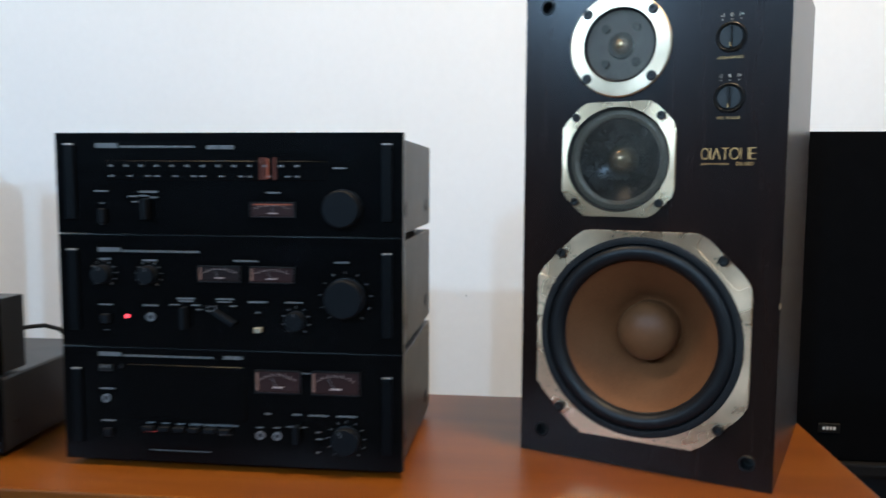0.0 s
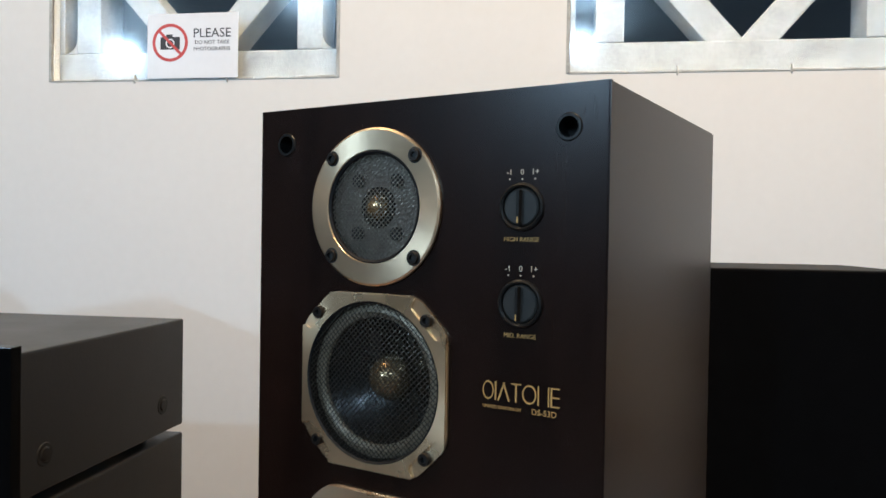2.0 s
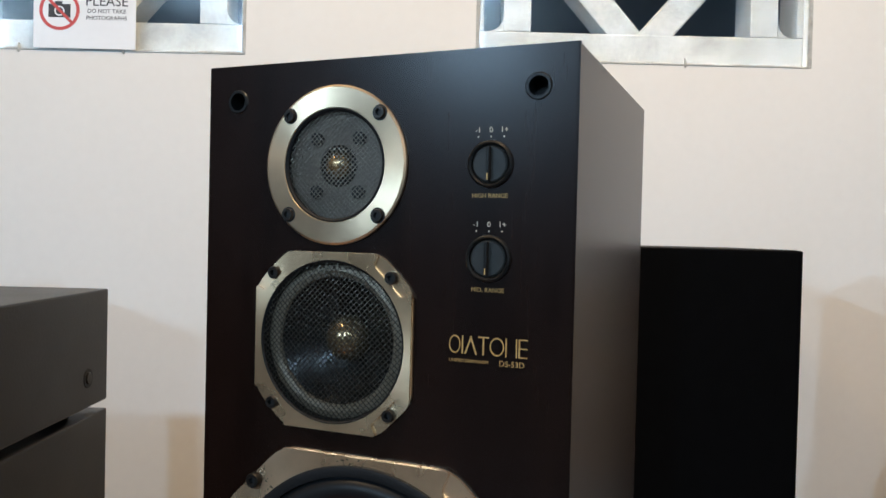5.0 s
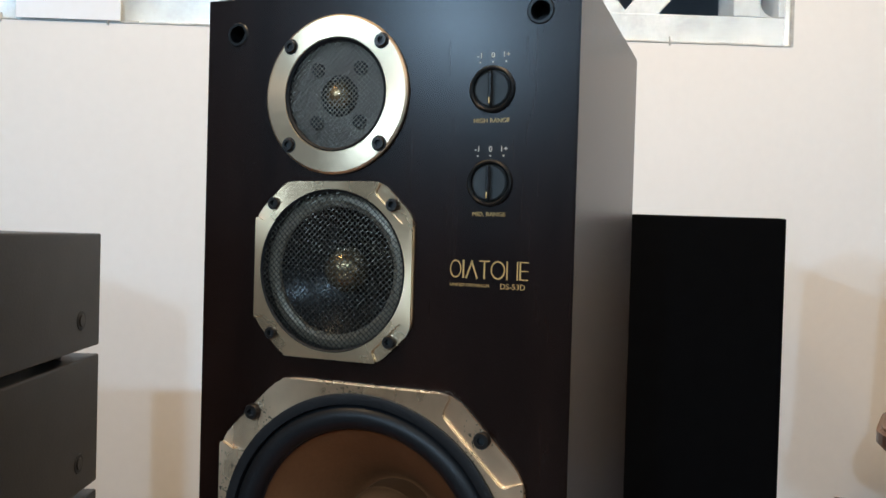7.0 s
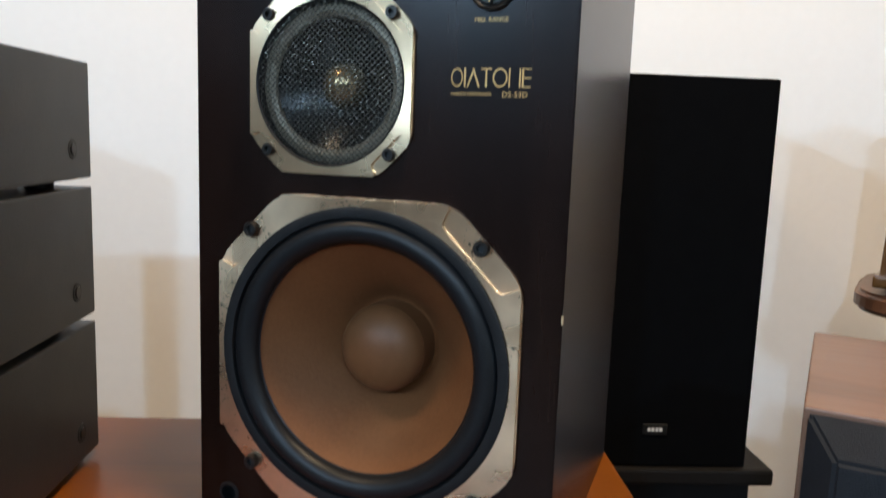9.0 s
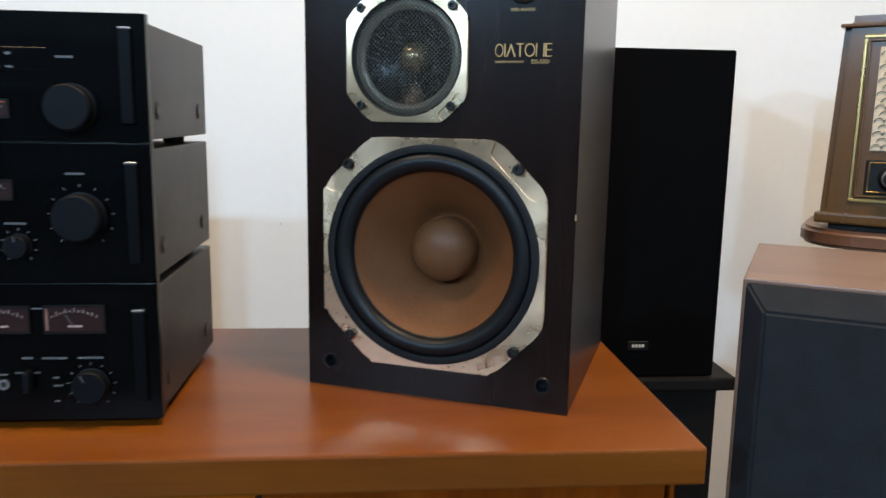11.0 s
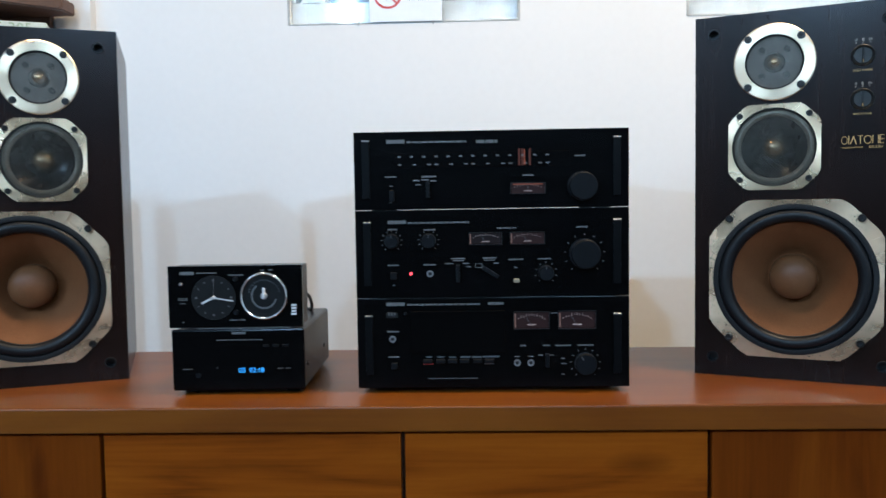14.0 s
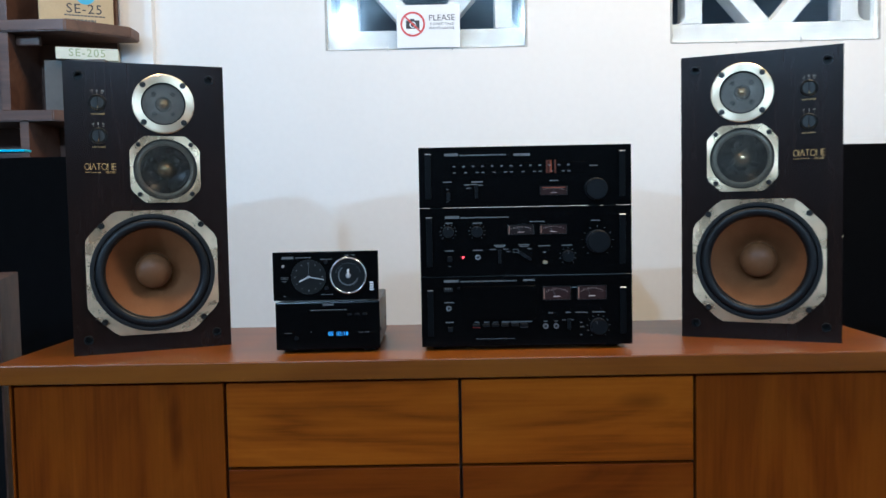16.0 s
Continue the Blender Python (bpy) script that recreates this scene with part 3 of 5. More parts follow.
def notched(cx, cz, w, h, c, d):
    """Octagon whose four chamfers step inwards by d, leaving pockets for the screws."""
    x, z = w / 2, h / 2
    out = []
    for sx, sz in ((1, -1), (1, 1), (-1, 1), (-1, -1)):
        a, b = (sx * (x - c), sz * z), (sx * x, sz * (z - c))
        n = (-sx * d * 0.7071, -sz * d * 0.7071)
        k = 0.25 * c
        a2 = (a[0] + n[0] + sx * k * 0.3, a[1] + n[1] - sz * k * 0.3)
        b2 = (b[0] + n[0] - sx * k * 0.3, b[1] + n[1] + sz * k * 0.3)
        four = [a, a2, b2, b]
        if sx * sz > 0:
            four.reverse()
        out += four
    return [(cx + p, cz + q) for p, q in out]


def hex_screw(parent, cx, cz, y, r=0.0052):
    s = part("screw", lathe([(r * 0.45, y + 0.003), (r * 0.5, y - 0.001), (r * 0.9, y - 0.001), (r, y), (r, y + 0.005), (0, y + 0.005)], 20, cx, cz), SCREW, parent, "", True)
    part("socket", lathe([(0, y + 0.0028), (r * 0.5, y + 0.0028), (r * 0.5, y - 0.0004), (r * 0.58, y - 0.0004), (r * 0.58, y + 0.0032), (0, y + 0.0032)], 6, cx, cz), BLACK_HOLE, s)


def wire_mesh(cx, cz, r, pitch, wire, bulge, y, material, parent, angle=45):
    """Woven wire disc: crossed square wires that pass over and under."""
    bm = bmesh.new()
    ca, sa = math.cos(radians(angle)), math.sin(radians(angle))
    k = int(r / pitch)
    for fam in (0, 1):
        for i in range(-k, k + 1):
            off = i * pitch
            half = math.sqrt(max(r * r - off * off, 0))
            if half < pitch:
                continue
            n = max(2, int(round(half * 2 / pitch)))
            prev = None
            for j in range(n + 1):
                t = -half + 2 * half * j / n
                p, q = (t, off) if fam == 0 else (off, t)
                d = y - bulge * (1 - (p * p + q * q) / (r * r)) + (wire * 0.45 if (i + j + fam) % 2 else -wire * 0.45)
                w = wire / 2
                c = []
                for ss, dd in ((-w, -w), (w, -w), (w, w), (-w, w)):
                    pp, qq = (p, q + ss) if fam == 0 else (p + ss, q)
                    c.append(bm.verts.new((cx + pp * ca - qq * sa, d + dd, cz + pp * sa + qq * ca)))
                if prev:
                    for m in range(4):
                        bm.faces.new((prev[m], c[m], c[(m + 1) % 4], prev[(m + 1) % 4]))
                prev = c
    return part("wire_mesh", bm, material, parent, "woven grey wire mesh")


def loudspeaker(m, s, label):
    """s = 1: drivers towards the left edge, controls on the right; s = -1: mirrored."""
    W, H, D = 0.3240, 0.624, 0.306
    sp = thing("loudspeaker", m, label, "loudspeaker", "pair of three-way loudspeakers")
    tx, tz, mx, mz, wx, wz = s * -0.0350, 0.5384, s * -0.0347, 0.3963, s * -0.0027, 0.1724
    cab = part("cabinet", box(-W / 2, W / 2, 0.004, D, 0, H), VENEER, sp, "dark brown veneered cabinet")
    # hollow the box behind the baffle
    b = bmesh.new()
    b.from_mesh(cab.data)
    b.faces.ensure_lookup_table()
    front = min(b.faces, key=lambda f: f.calc_center_median().y)
    bmesh.ops.delete(b, geom=[front], context="FACES_ONLY")
    bmesh.ops.bevel(b, geom=[e for e in b.edges if all(v.co.y > 0.1 for v in e.verts) or not e.is_boundary], offset=0.0015, segments=2, affect="EDGES")
    b.to_mesh(cab.data)
    b.free()
    o = 0.0012
    rect = [(-W / 2 + o, o), (W / 2 - o, o), (W / 2 - o, H - o), (-W / 2 + o, H - o)]
    pegs = [(x, z) for x in (s * -0.1315, s * 0.1322) for z in (0.032, 0.5934)]
    baffle = part("baffle", plate(rect, [(tx, tz, 0.047), (mx, mz, 0.067), (wx, wz, 0.126)] + [(x, z, 0.0088) for x, z in pegs], 0, 0.004), VENEER, sp, "dark brown veneered front baffle")
    edge = bmesh.new()
    for x0, x1, z0, z1 in ((-W / 2, W / 2, 0, o), (-W / 2, W / 2, H - o, H), (-W / 2, -W / 2 + o, o, H - o), (W / 2 - o, W / 2, o, H - o)):
        box(x0, x1, 0.0008, 0.004, z0, z1, 0, 1, edge)
    part("edge_band", edge, VENEER, sp)
    for x, z in pegs:
        part("grille_socket", lathe([(0.0074, -0.0012), (0.0094, -0.0012), (0.0102, 0.0), (0.0085, 0.001), (0.0074, 0.016), (0, 0.016)], 28, x, z), KNOB_BLACK, sp, "black round grille peg socket", True)
    # tweeter
    tw = part("tweeter", lathe([(0.0455, 0.004), (0.0455, -0.003), (0.0463, -0.0042), (0.0625, -0.0042), (0.0642, -0.003), (0.0642, -0.0004), (0.0455, -0.0004)], 72, tx, tz), ALU_SPUN, sp, "round tweeter with champagne aluminium ring", True)
    part("tweeter_face", lathe([(0.0462, 0.004), (0.0462, 0.006), (0.016, 0.005), (0.0135, 0.007), (0, 0.007)], 48, tx, tz), TWEETER_GREY, tw, "", True)
    part("dome", lathe([(0.012 * math.cos(a), 0.006 - 0.010 * math.sin(a)) for a in [math.pi / 2 * k / 8 for k in range(9)]], 32, tx, tz), DOME, tw, "copper-coloured dome", True)
    part("dome_rim", lathe([(0.0120, 0.004), (0.0150, 0.0015), (0.0168, 0.0035), (0.0172, 0.006)], 32, tx, tz), GASKET, tw, "", True)
    part("mesh_gasket", lathe([(0.0457, 0.002), (0.0457, -0.0036), (0.0448, -0.0040), (0.0432, -0.0026), (0.0432, 0.002)], 64, tx, tz), GASKET, tw, "", True)
    for ax, az in ((-1, -1), (-1, 1), (1, -1), (1, 1)):
        part("face_screw", disc(tx + ax * 0.0195, tz + az * 0.0215, 0.0055, 0.0004, 0.006, 16), BLACK_HOLE, tw)
        hex_screw(tw, tx + ax * 0.0411, tz + az * 0.0402, -0.0062)
        part("notch", disc(tx + ax * 0.0411, tz + az * 0.0402, 0.0064, -0.0046, -0.004, 20), BLACK_HOLE, tw)
    wire_mesh(tx, tz, 0.0445, 0.0030, 0.00056, 0.0025, -0.0005, WIRE, tw)
    # midrange
    w, c = 0.1445, 0.0285
    mid = part("midrange_driver", plate(rounded(octagon(mx, mz, w, w, c), 0.010), [(mx, mz, 0.066)], -0.0025, -0.0003, 72), ALU, sp, "midrange driver in octagonal champagne frame")
    part("raised_frame", plate(rounded(notched(mx, mz, w - 0.0012, w - 0.0012, c, 0.0098), 0.003), [(mx, mz, 0.066)], -0.0048, -0.0026, 72), ALU, mid, "brushed champagne aluminium frame")
    for ax, az in ((-1, -1), (-1, 1), (1, -1), (1, 1)):
        hex_screw(mid, mx + ax * 0.0540, mz + az * 0.0537, -0.0062)
    part("inner_ring", lathe([(0.0662, -0.004), (0.0655, -0.0052), (0.0642, -0.004), (0.063, 0.004), (0.0662, 0.004)], 72, mx, mz), GASKET, mid, "", True)
    part("cone", lathe([(0.0525, 0.006), (0.020, 0.030), (0.0, 0.031)], 64, mx, mz), MIDCONE, mid, "black paper cone", True)
    part("mid_surround", lathe([(0.0655, 0.006), (0.062, 0.003), (0.057, 0.002), (0.053, 0.004), (0.0515, 0.0075)], 64, mx, mz), MID_RIM, mid, "grey cloth surround", True)
    part("dome", lathe([(0.0195 * math.cos(a), 0.027 - 0.019 * math.sin(a)) for a in [math.pi / 2 * k / 10 for k in range(11)]], 40, mx, mz), DOME, mid, "bronze centre dome", True)
    wire_mesh(mx, mz, 0.0642, 0.0034, 0.00056, 0.0032, -0.003, WIRE_DARK, mid)
    # woofer
    w, c = 0.2695, 0.0585
    wo = part("woofer", plate(rounded(octagon(wx, wz, w, w, c), 0.016), [(wx, wz, 0.1255)], -0.003, -0.0003, 96), ALU_WORN, sp, "woofer in pitted octagonal champagne frame")
    part("raised_frame", plate(rounded(notched(wx, wz, w - 0.0016, w - 0.0016, c, 0.017), 0.005), [(wx, wz, 0.1255)], -0.0062, -0.0031, 96), ALU_WORN, wo, "pitted and stained aluminium frame")
    for ax, az in ((-1, -1), (-1, 1), (1, -1), (1, 1)):
        hex_screw(wo, wx + ax * 0.1012, wz + az * 0.1030, -0.0085, 0.0064)
    part("gasket", lathe([(0.1282, -0.004), (0.1277, -0.0085), (0.1253, -0.0095), (0.1193, -0.0085), (0.1184, -0.003), (0.1184, 0.004), (0.128, 0.004)], 96, wx, wz), GASKET, wo, "black felt gasket ring", True)
    part("surround", lathe([(0.1194, 0.0)] + [(0.1087 + 0.0105 * math.cos(a), 0.0 - 0.0108 * math.sin(a)) for a in [math.pi * k / 14 for k in range(15)]] + [(0.0970, 0.001)], 96, wx, wz), RUBBER, wo, "black rubber roll surround", True)
    part("cone", lathe([(0.0990, 0.0005), (0.0970, 0.003), (0.080, 0.0220), (0.062, 0.0430), (0.048, 0.060), (0.0425, 0.068), (0.038, 0.071), (0.0, 0.071)], 96, wx, wz), CONE, wo, "brown pulp cone", True)
    part("dust_cap", lathe([(0.0390, 0.0712), (0.0388, 0.0445)] + [(0.0384 * math.cos(a), 0.044 - 0.0235 * math.sin(a)) for a in [math.pi / 2 * k / 12 for k in range(13)]], 64, wx, wz), CAP, wo, "brown domed dust cap", True)
    # level controls
    kx = s * 0.0968
    for kz, name in ((0.5375, "HIGH RANGE"), (0.4675, "MID. RANGE")):
        kn = part("level_control", lathe([(0.0142, 0.0005), (0.0146, -0.0022), (0.0160, -0.0032), (0.0174, -0.0022), (0.0178, 0.0)], 48, kx, kz), KNOB_BLACK, sp, "black rotary level control", True)
        part("rotor", lathe([(0, -0.0022), (0.0125, -0.0022), (0.0138, -0.0012), (0.014, 0.0005)], 40, kx, kz), ROTOR, kn, "", True)
        part("grip", box(kx - 0.0012, kx + 0.0012, -0.0075, -0.002, kz - 0.0125, kz + 0.0125, 0.0007), KNOB_BLACK, kn)
        part("pointer_mark", box(kx - 0.0005, kx + 0.0005, -0.0079, -0.0074, kz - 0.0118, kz - 0.0072), GOLD_INK, kn)
        for dx, tt in ((-0.0102, "-1"), (0.0, "0"), (0.0104, "1+")):
            part("lettering", moved(words(tt, 0.0060, thick=0.0002), kx + dx, -0.0003, kz + 0.0252), CREAM_INK, kn)
            part("scale_dot", disc(kx + dx * 0.98, kz + 0.0203, 0.0007, -0.0005, 0.0002, 10), CREAM_INK, kn)
        part("lettering", moved(words(name, 0.0047, thick=0.0002), kx, -0.0003, kz - 0.0235), GOLD_INK, kn)
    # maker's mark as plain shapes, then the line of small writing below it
    x, z0 = kx - 0.0296, 0.3955
    hh, st = 0.0138, 0.00125
    for wid, style in ((0.0092, "o"), (0.0013, "i"), (0.0100, "n"), (0.0080, "t"), (0.0112, "o"), (0.0090, "h"), (0.0068, "e")):
        mark = bmesh.new()
        if style == "i":
            bar(x, x + st, z0, z0 + hh, bm=mark)
        if style == "o":
            lathe([(hh / 2 - st * 0.9, -0.0006), (hh / 2, -0.0006), (hh / 2, 0.0003), (hh / 2 - st * 0.9, 0.0003)], 32, 0, 0, mark, True)
            for v in mark.verts:
                v.co.x, v.co.z = x + wid / 2 + v.co.x * wid / hh, z0 + hh / 2 + v.co.z
        if style == "n":
            for sg in (1, -1):
                bb = bar(-st / 2, st / 2, 0, hh * 1.04)
                bmesh.ops.rotate(bb, verts=bb.verts, matrix=Matrix.Rotation(sg * math.atan2(wid / 2, hh), 3, "Y"))
                joined(mark, moved(bb, x + (0.0005 if sg > 0 else wid - 0.0005), 0, z0))
        if style == "t":
            bar(x, x + wid, z0 + hh - st * 0.8, z0 + hh, bm=mark)
            bar(x + wid / 2 - st / 2, x + wid / 2 + st / 2, z0, z0 + hh - st * 0.8, bm=mark)
        if style == "h":
            bar(x, x + st * 0.8, z0, z0 + hh, bm=mark)
            bar(x + wid - st * 0.8, x + wid, z0, z0 + hh, bm=mark)
        if style == "e":
            bar(x, x + st, z0, z0 + hh, bm=mark)
            for zz in (0, hh / 2 - st * 0.35, hh - st * 0.7):
                bar(x + st, x + wid, z0 + zz, z0 + zz + st * 0.7, bm=mark)
        part("mark_shape", mark, GOLD_INK, sp, "gold printed mark")
        x += wid + 0.0010
    part("lettering", moved(words("UNIFIED DIAPHRAGM", 0.0034, "LEFT", 0.0002, 0.95), kx - 0.0295, -0.0003, 0.3902), GOLD_INK, sp)
    part("lettering", moved(words("DS-53D", 0.0060, "RIGHT", 0.0002), kx + 0.0300, -0.0003, 0.3902), GOLD_INK, sp)
    if s > 0:
        part("edge_chip", box(W / 2 - 0.0012, W / 2 + 0.0004, 0.0004, 0.0022, 0.222, 0.229, 0.0004, 1), CARD_TAN, sp, "pale chip in the veneered edge")
    return sp


loudspeaker(pose(0.5233, -1.1035, TOP, 0, 0, -23.0), 1, "dark brown three-way loudspeaker with gold-toned driver rings on the sideboard")
loudspeaker(pose(-0.8000, -1.1082, TOP, 0, 0, 21.1), -1, "mirrored dark brown three-way loudspeaker with gold-toned driver rings on the sideboard")


# ---- the stack of audio separates ----
def separate(name, m, w, h, d, label, feet=0.006):
    """Black steel case with a slightly larger front panel; the panel's front lies at y = 0, its foot at z = 0."""
    t = thing(name, m, label, "audio component", "stacked audio separates")
    part("case", box(-w / 2 + 0.004, w / 2 - 0.004, 0.012, d, 0.002, h - 0.0065, 0.002), CASE, t, "black steel case")
    part("front_panel", box(-w / 2, w / 2, 0, 0.0119, 0, h, 0.0008), PANEL, t, "glossy black front panel")
    for s in (-1, 1):
        for y in (0.045, 0.235):
            sc = part("side_screw", disc(0, 0, 0.0062, 0, 0.006, 20), SCREW, t, "", True, pose(s * (w / 2 - 0.0045) + s * 0.0022, y, 0.032, 0, 0, 90 * s))
            part("screw_recess", disc(0, 0, 0.0100, 0, 0.004, 24), BLACK_HOLE, t, "", True, pose(s * (w / 2 - 0.0045) + s * 0.0011, y, 0.032, 0, 0, 90 * s))
    for x in (-w / 2 + 0.035, w / 2 - 0.035):
        for y in (0.05, d - 0.05):
            f = lathe([(0, 0), (0.013, 0), (0.014, feet + 0.003), (0, feet + 0.003)], 20)
            bmesh.ops.rotate(f, verts=f.verts, matrix=Matrix.Rotation(radians(90), 3, "X"))
            part("foot", moved(f, x, y, -feet), RUBBER, t)
    return t


def prints(t, rows, material, label=""):
    bm = bmesh.new()
    for r in rows:
        bar(*r, bm=bm)
    return tagged(part("small_print", bm, material, t, label), kind="stuff")


def speckled(u0, u1, w0, w1, seed):
    """A line of writing too small to read: short bars with gaps."""
    random.seed(seed)
    out, x = [], u0
    while x < u1 - 0.001:
        d = random.uniform(0.006, 0.014)
        out.append((x, min(x + d, u1), w0, w1))
        x += d + 0.0012
    return out


def round_knob(t, u, z, r, depth=0.014, ticks=0, pointer=None, label="dark grey rotary knob"):
    k = part("knob", lathe([(0, -depth), (r * 0.92, -depth), (r, -depth + 0.0015), (r, -0.001), (r * 1.06, -0.0006), (r * 1.06, 0.001), (0, 0.001)], 40, u, z), HIFI_KNOB, t, label, True)
    if pointer is not None:
        a = radians(pointer)
        b = box(-0.0005, 0.0005, -depth - 0.0004, -depth + 0.0002, r * 0.45, r * 0.9)
        bmesh.ops.rotate(b, verts=b.verts, matrix=Matrix.Rotation(a, 3, "Y"))
        part("pointer_mark", moved(b, u, 0, z), GREY_INK, k)
    if ticks:
        bm = bmesh.new()
        for i in range(ticks):
            a = radians(-140 + 280 * i / (ticks - 1))
            b = bar(-0.0006, 0.0006, r * 1.28, r * 1.28 + 0.0028)
            bmesh.ops.rotate(b, verts=b.verts, matrix=Matrix.Rotation(a, 3, "Y"))
            joined(bm, moved(b, u, 0, z))
        tagged(part("scale_marks", bm, GREY_INK, k), kind="stuff")
    return k


def jack(t, u, z, r=0.0055):
    j = part("phone_socket", lathe([(r * 0.6, 0.002), (r * 0.6, -0.002), (r, -0.002), (r, 0.001)], 24, u, z), STEEL_EDGE, t, "chrome ringed socket", True)
    part("socket_hole", disc(u, z, r * 0.6, -0.0008, 0.001, 16), BLACK_HOLE, j)


def lever(t, u, z, length, angle=0.0, wid=0.0062):
    b = box(-wid / 2, wid / 2, -0.012, 0.0005, -length / 2, length / 2, 0.0012)
    bmesh.ops.rotate(b, verts=b.verts, matrix=Matrix.Rotation(radians(angle), 3, "Y"))
    lv = part("selector_lever", moved(b, u, 0, z), HIFI_KNOB, t, "dark metal selector lever")
    return lv


def meter(t, u0, u1, z0, z1, face, red=False, seed=0):
    me = part("level_meter", box(u0, u1, -0.0012, 0.0005, z0, z1, 0.0006, 1), face, t, "dim lit needle meter")
    fr = bmesh.new()
    for a in ((u0 - 0.0012, u1 + 0.0012, z1, z1 + 0.0012), (u0 - 0.0012, u1 + 0.0012, z0 - 0.0012, z0), (u0 - 0.0012, u0, z0, z1), (u1, u1 + 0.0012, z0, z1)):
        box(a[0], a[1], -0.003, 0.0004, a[2], a[3], bm=fr)
    part("meter_frame", fr, KNOB_BLACK, me)
    w, h, cx = u1 - u0, z1 - z0, (u0 + u1) / 2
    bm = bmesh.new()
    for i in range(11):
        f = i / 10
        x = u0 + w * (0.12 + 0.76 * f)
        z = z0 + h * (0.56 + 0.22 * math.sin(math.pi * f))
        box(x - 0.0004, x + 0.0004, -0.0015, -0.001, z, z + h * (0.16 if i % 2 else 0.1), bm=bm)
    box(cx - w * 0.12, cx + w * 0.12, -0.0015, -0.001, z0 + h * 0.2, z0 + h * 0.28, bm=bm)
    part("meter_scale", bm, METER_SCALE, me)
    nd = box(-0.0003, 0.0003, -0.0021, -0.0016, 0, h * 0.62)
    bmesh.ops.rotate(nd, verts=nd.verts, matrix=Matrix.Rotation(radians(-32 if not red else 0), 3, "Y"))
    part("needle", moved(nd, cx, 0, z0 + h * 0.16), GREY_INK, me)
    if red:
        part("lit_edge", box(u0 + w * 0.06, u1 - w * 0.06, -0.0016, -0.001, z1 - h * 0.16, z1 - h * 0.07), METER_RED, me)
    else:
        part("lit_edge", box(u0 + w * 0.008, u0 + w * 0.045, -0.0016, -0.001, z0 + h * 0.08, z1 - h * 0.08), METER_EDGE, me, "orange lit meter edge")
    return me


def grip_strip(t, u, z0, z1):
    for s in (-1, 1):
        g = part("panel_grip", box(s * u - 0.0062, s * u + 0.0062, -0.004, 0.0004, z0, z1, 0.0012), GRIP, t, "raised black grip strip")
        part("grip_tip", box(s * u - 0.0062, s * u + 0.0062, -0.0044, -0.002, z1 + 0.0002, z1 + 0.0022, 0.0004, 1), STEEL_EDGE, g)


SX, SY = 0.0100, -1.174
SWID = 0.4420
tuner = separate("radio_tuner", pose(SX, SY, 1.1005), SWID, 0.1255, 0.28, "black stereo tuner with orange dial pointer atop the stack", 0.0070)
amp = separate("amplifier", pose(SX, SY, 0.9570), SWID, 0.1427, 0.28, "black stereo amplifier with two meters and large volume knob", 0.0070)
deck = separate("cassette_deck", pose(SX, SY, 0.8085), SWID, 0.1477, 0.28, "black cassette deck with two lit level meters at the stack's foot", 0.0085)
# tuner front
part("maker_mark", bar(-0.1674, -0.1383, 0.1067, 0.1127), GREY_INK, tuner)
prints(tuner, speckled(-0.1351, -0.0389, 0.1069, 0.1096, 1) + speckled(-0.023, 0.0113, 0.1052, 0.1100, 2), GREY_INK)
part("dial_window", box(-0.156, 0.1266, -0.001, 0.0005, 0.0673, 0.0910, 0.0005, 1), PANEL, tuner, "dark tuning scale window")
prints(tuner, [(-0.1497, 0.1245, 0.0775, 0.0786)], HIFI_KNOB)
bm = bmesh.new()
for i in range(13):
    u = -0.1497 + i * 0.0198
    box(u, u + 0.0052, -0.0016, -0.0008, 0.0835, 0.0862, bm=bm)
    box(u + 0.004 * (i % 3), u + 0.004 * (i % 3) + 0.0062, -0.0016, -0.0008, 0.0711, 0.0732, bm=bm)
tagged(part("scale_marks", bm, GREY_INK, tuner), kind="stuff")
for u in (0.0440, 0.0490, 0.0610):
    part("dial_pointer_glow", box(u, u + 0.0036, -0.0014, -0.0011, 0.0684, 0.0954), DIAL_GLOW, tuner, "orange lit dial pointer")
part("dial_pointer", box(0.0535, 0.0551, -0.002, -0.0012, 0.0694, 0.0943), METER_RED, tuner)
prints(tuner, [(-0.1709, -0.1524, 0.0521, 0.0542), (-0.1116, -0.0878, 0.0514, 0.0541), (-0.126, -0.1144, 0.0458, 0.0480), (-0.1122, -0.0995, 0.0466, 0.0488), (-0.0974, -0.0879, 0.0447, 0.0469), (-0.122, -0.1135, 0.0393, 0.0409), (0.0511, 0.0686, 0.0515, 0.0536), (0.1342, 0.1511, 0.0815, 0.0837), (-0.1634, -0.1591, 0.0374, 0.0390), (-0.1641, -0.1598, 0.0114, 0.0124)], GREY_INK)
part("power_switch", box(-0.164, -0.156, -0.007, 0.0005, 0.0133, 0.0316, 0.001, 1), HIFI_KNOB, tuner)
lever(tuner, -0.1015, 0.0314, 0.026)
meter(tuner, 0.0322, 0.0868, 0.0234, 0.0401, METER_FACE, True)
round_knob(tuner, 0.1467, 0.0336, 0.0227, 0.016, label="large round tuning knob")
grip_strip(tuner, 0.2015, 0.018, 0.110)
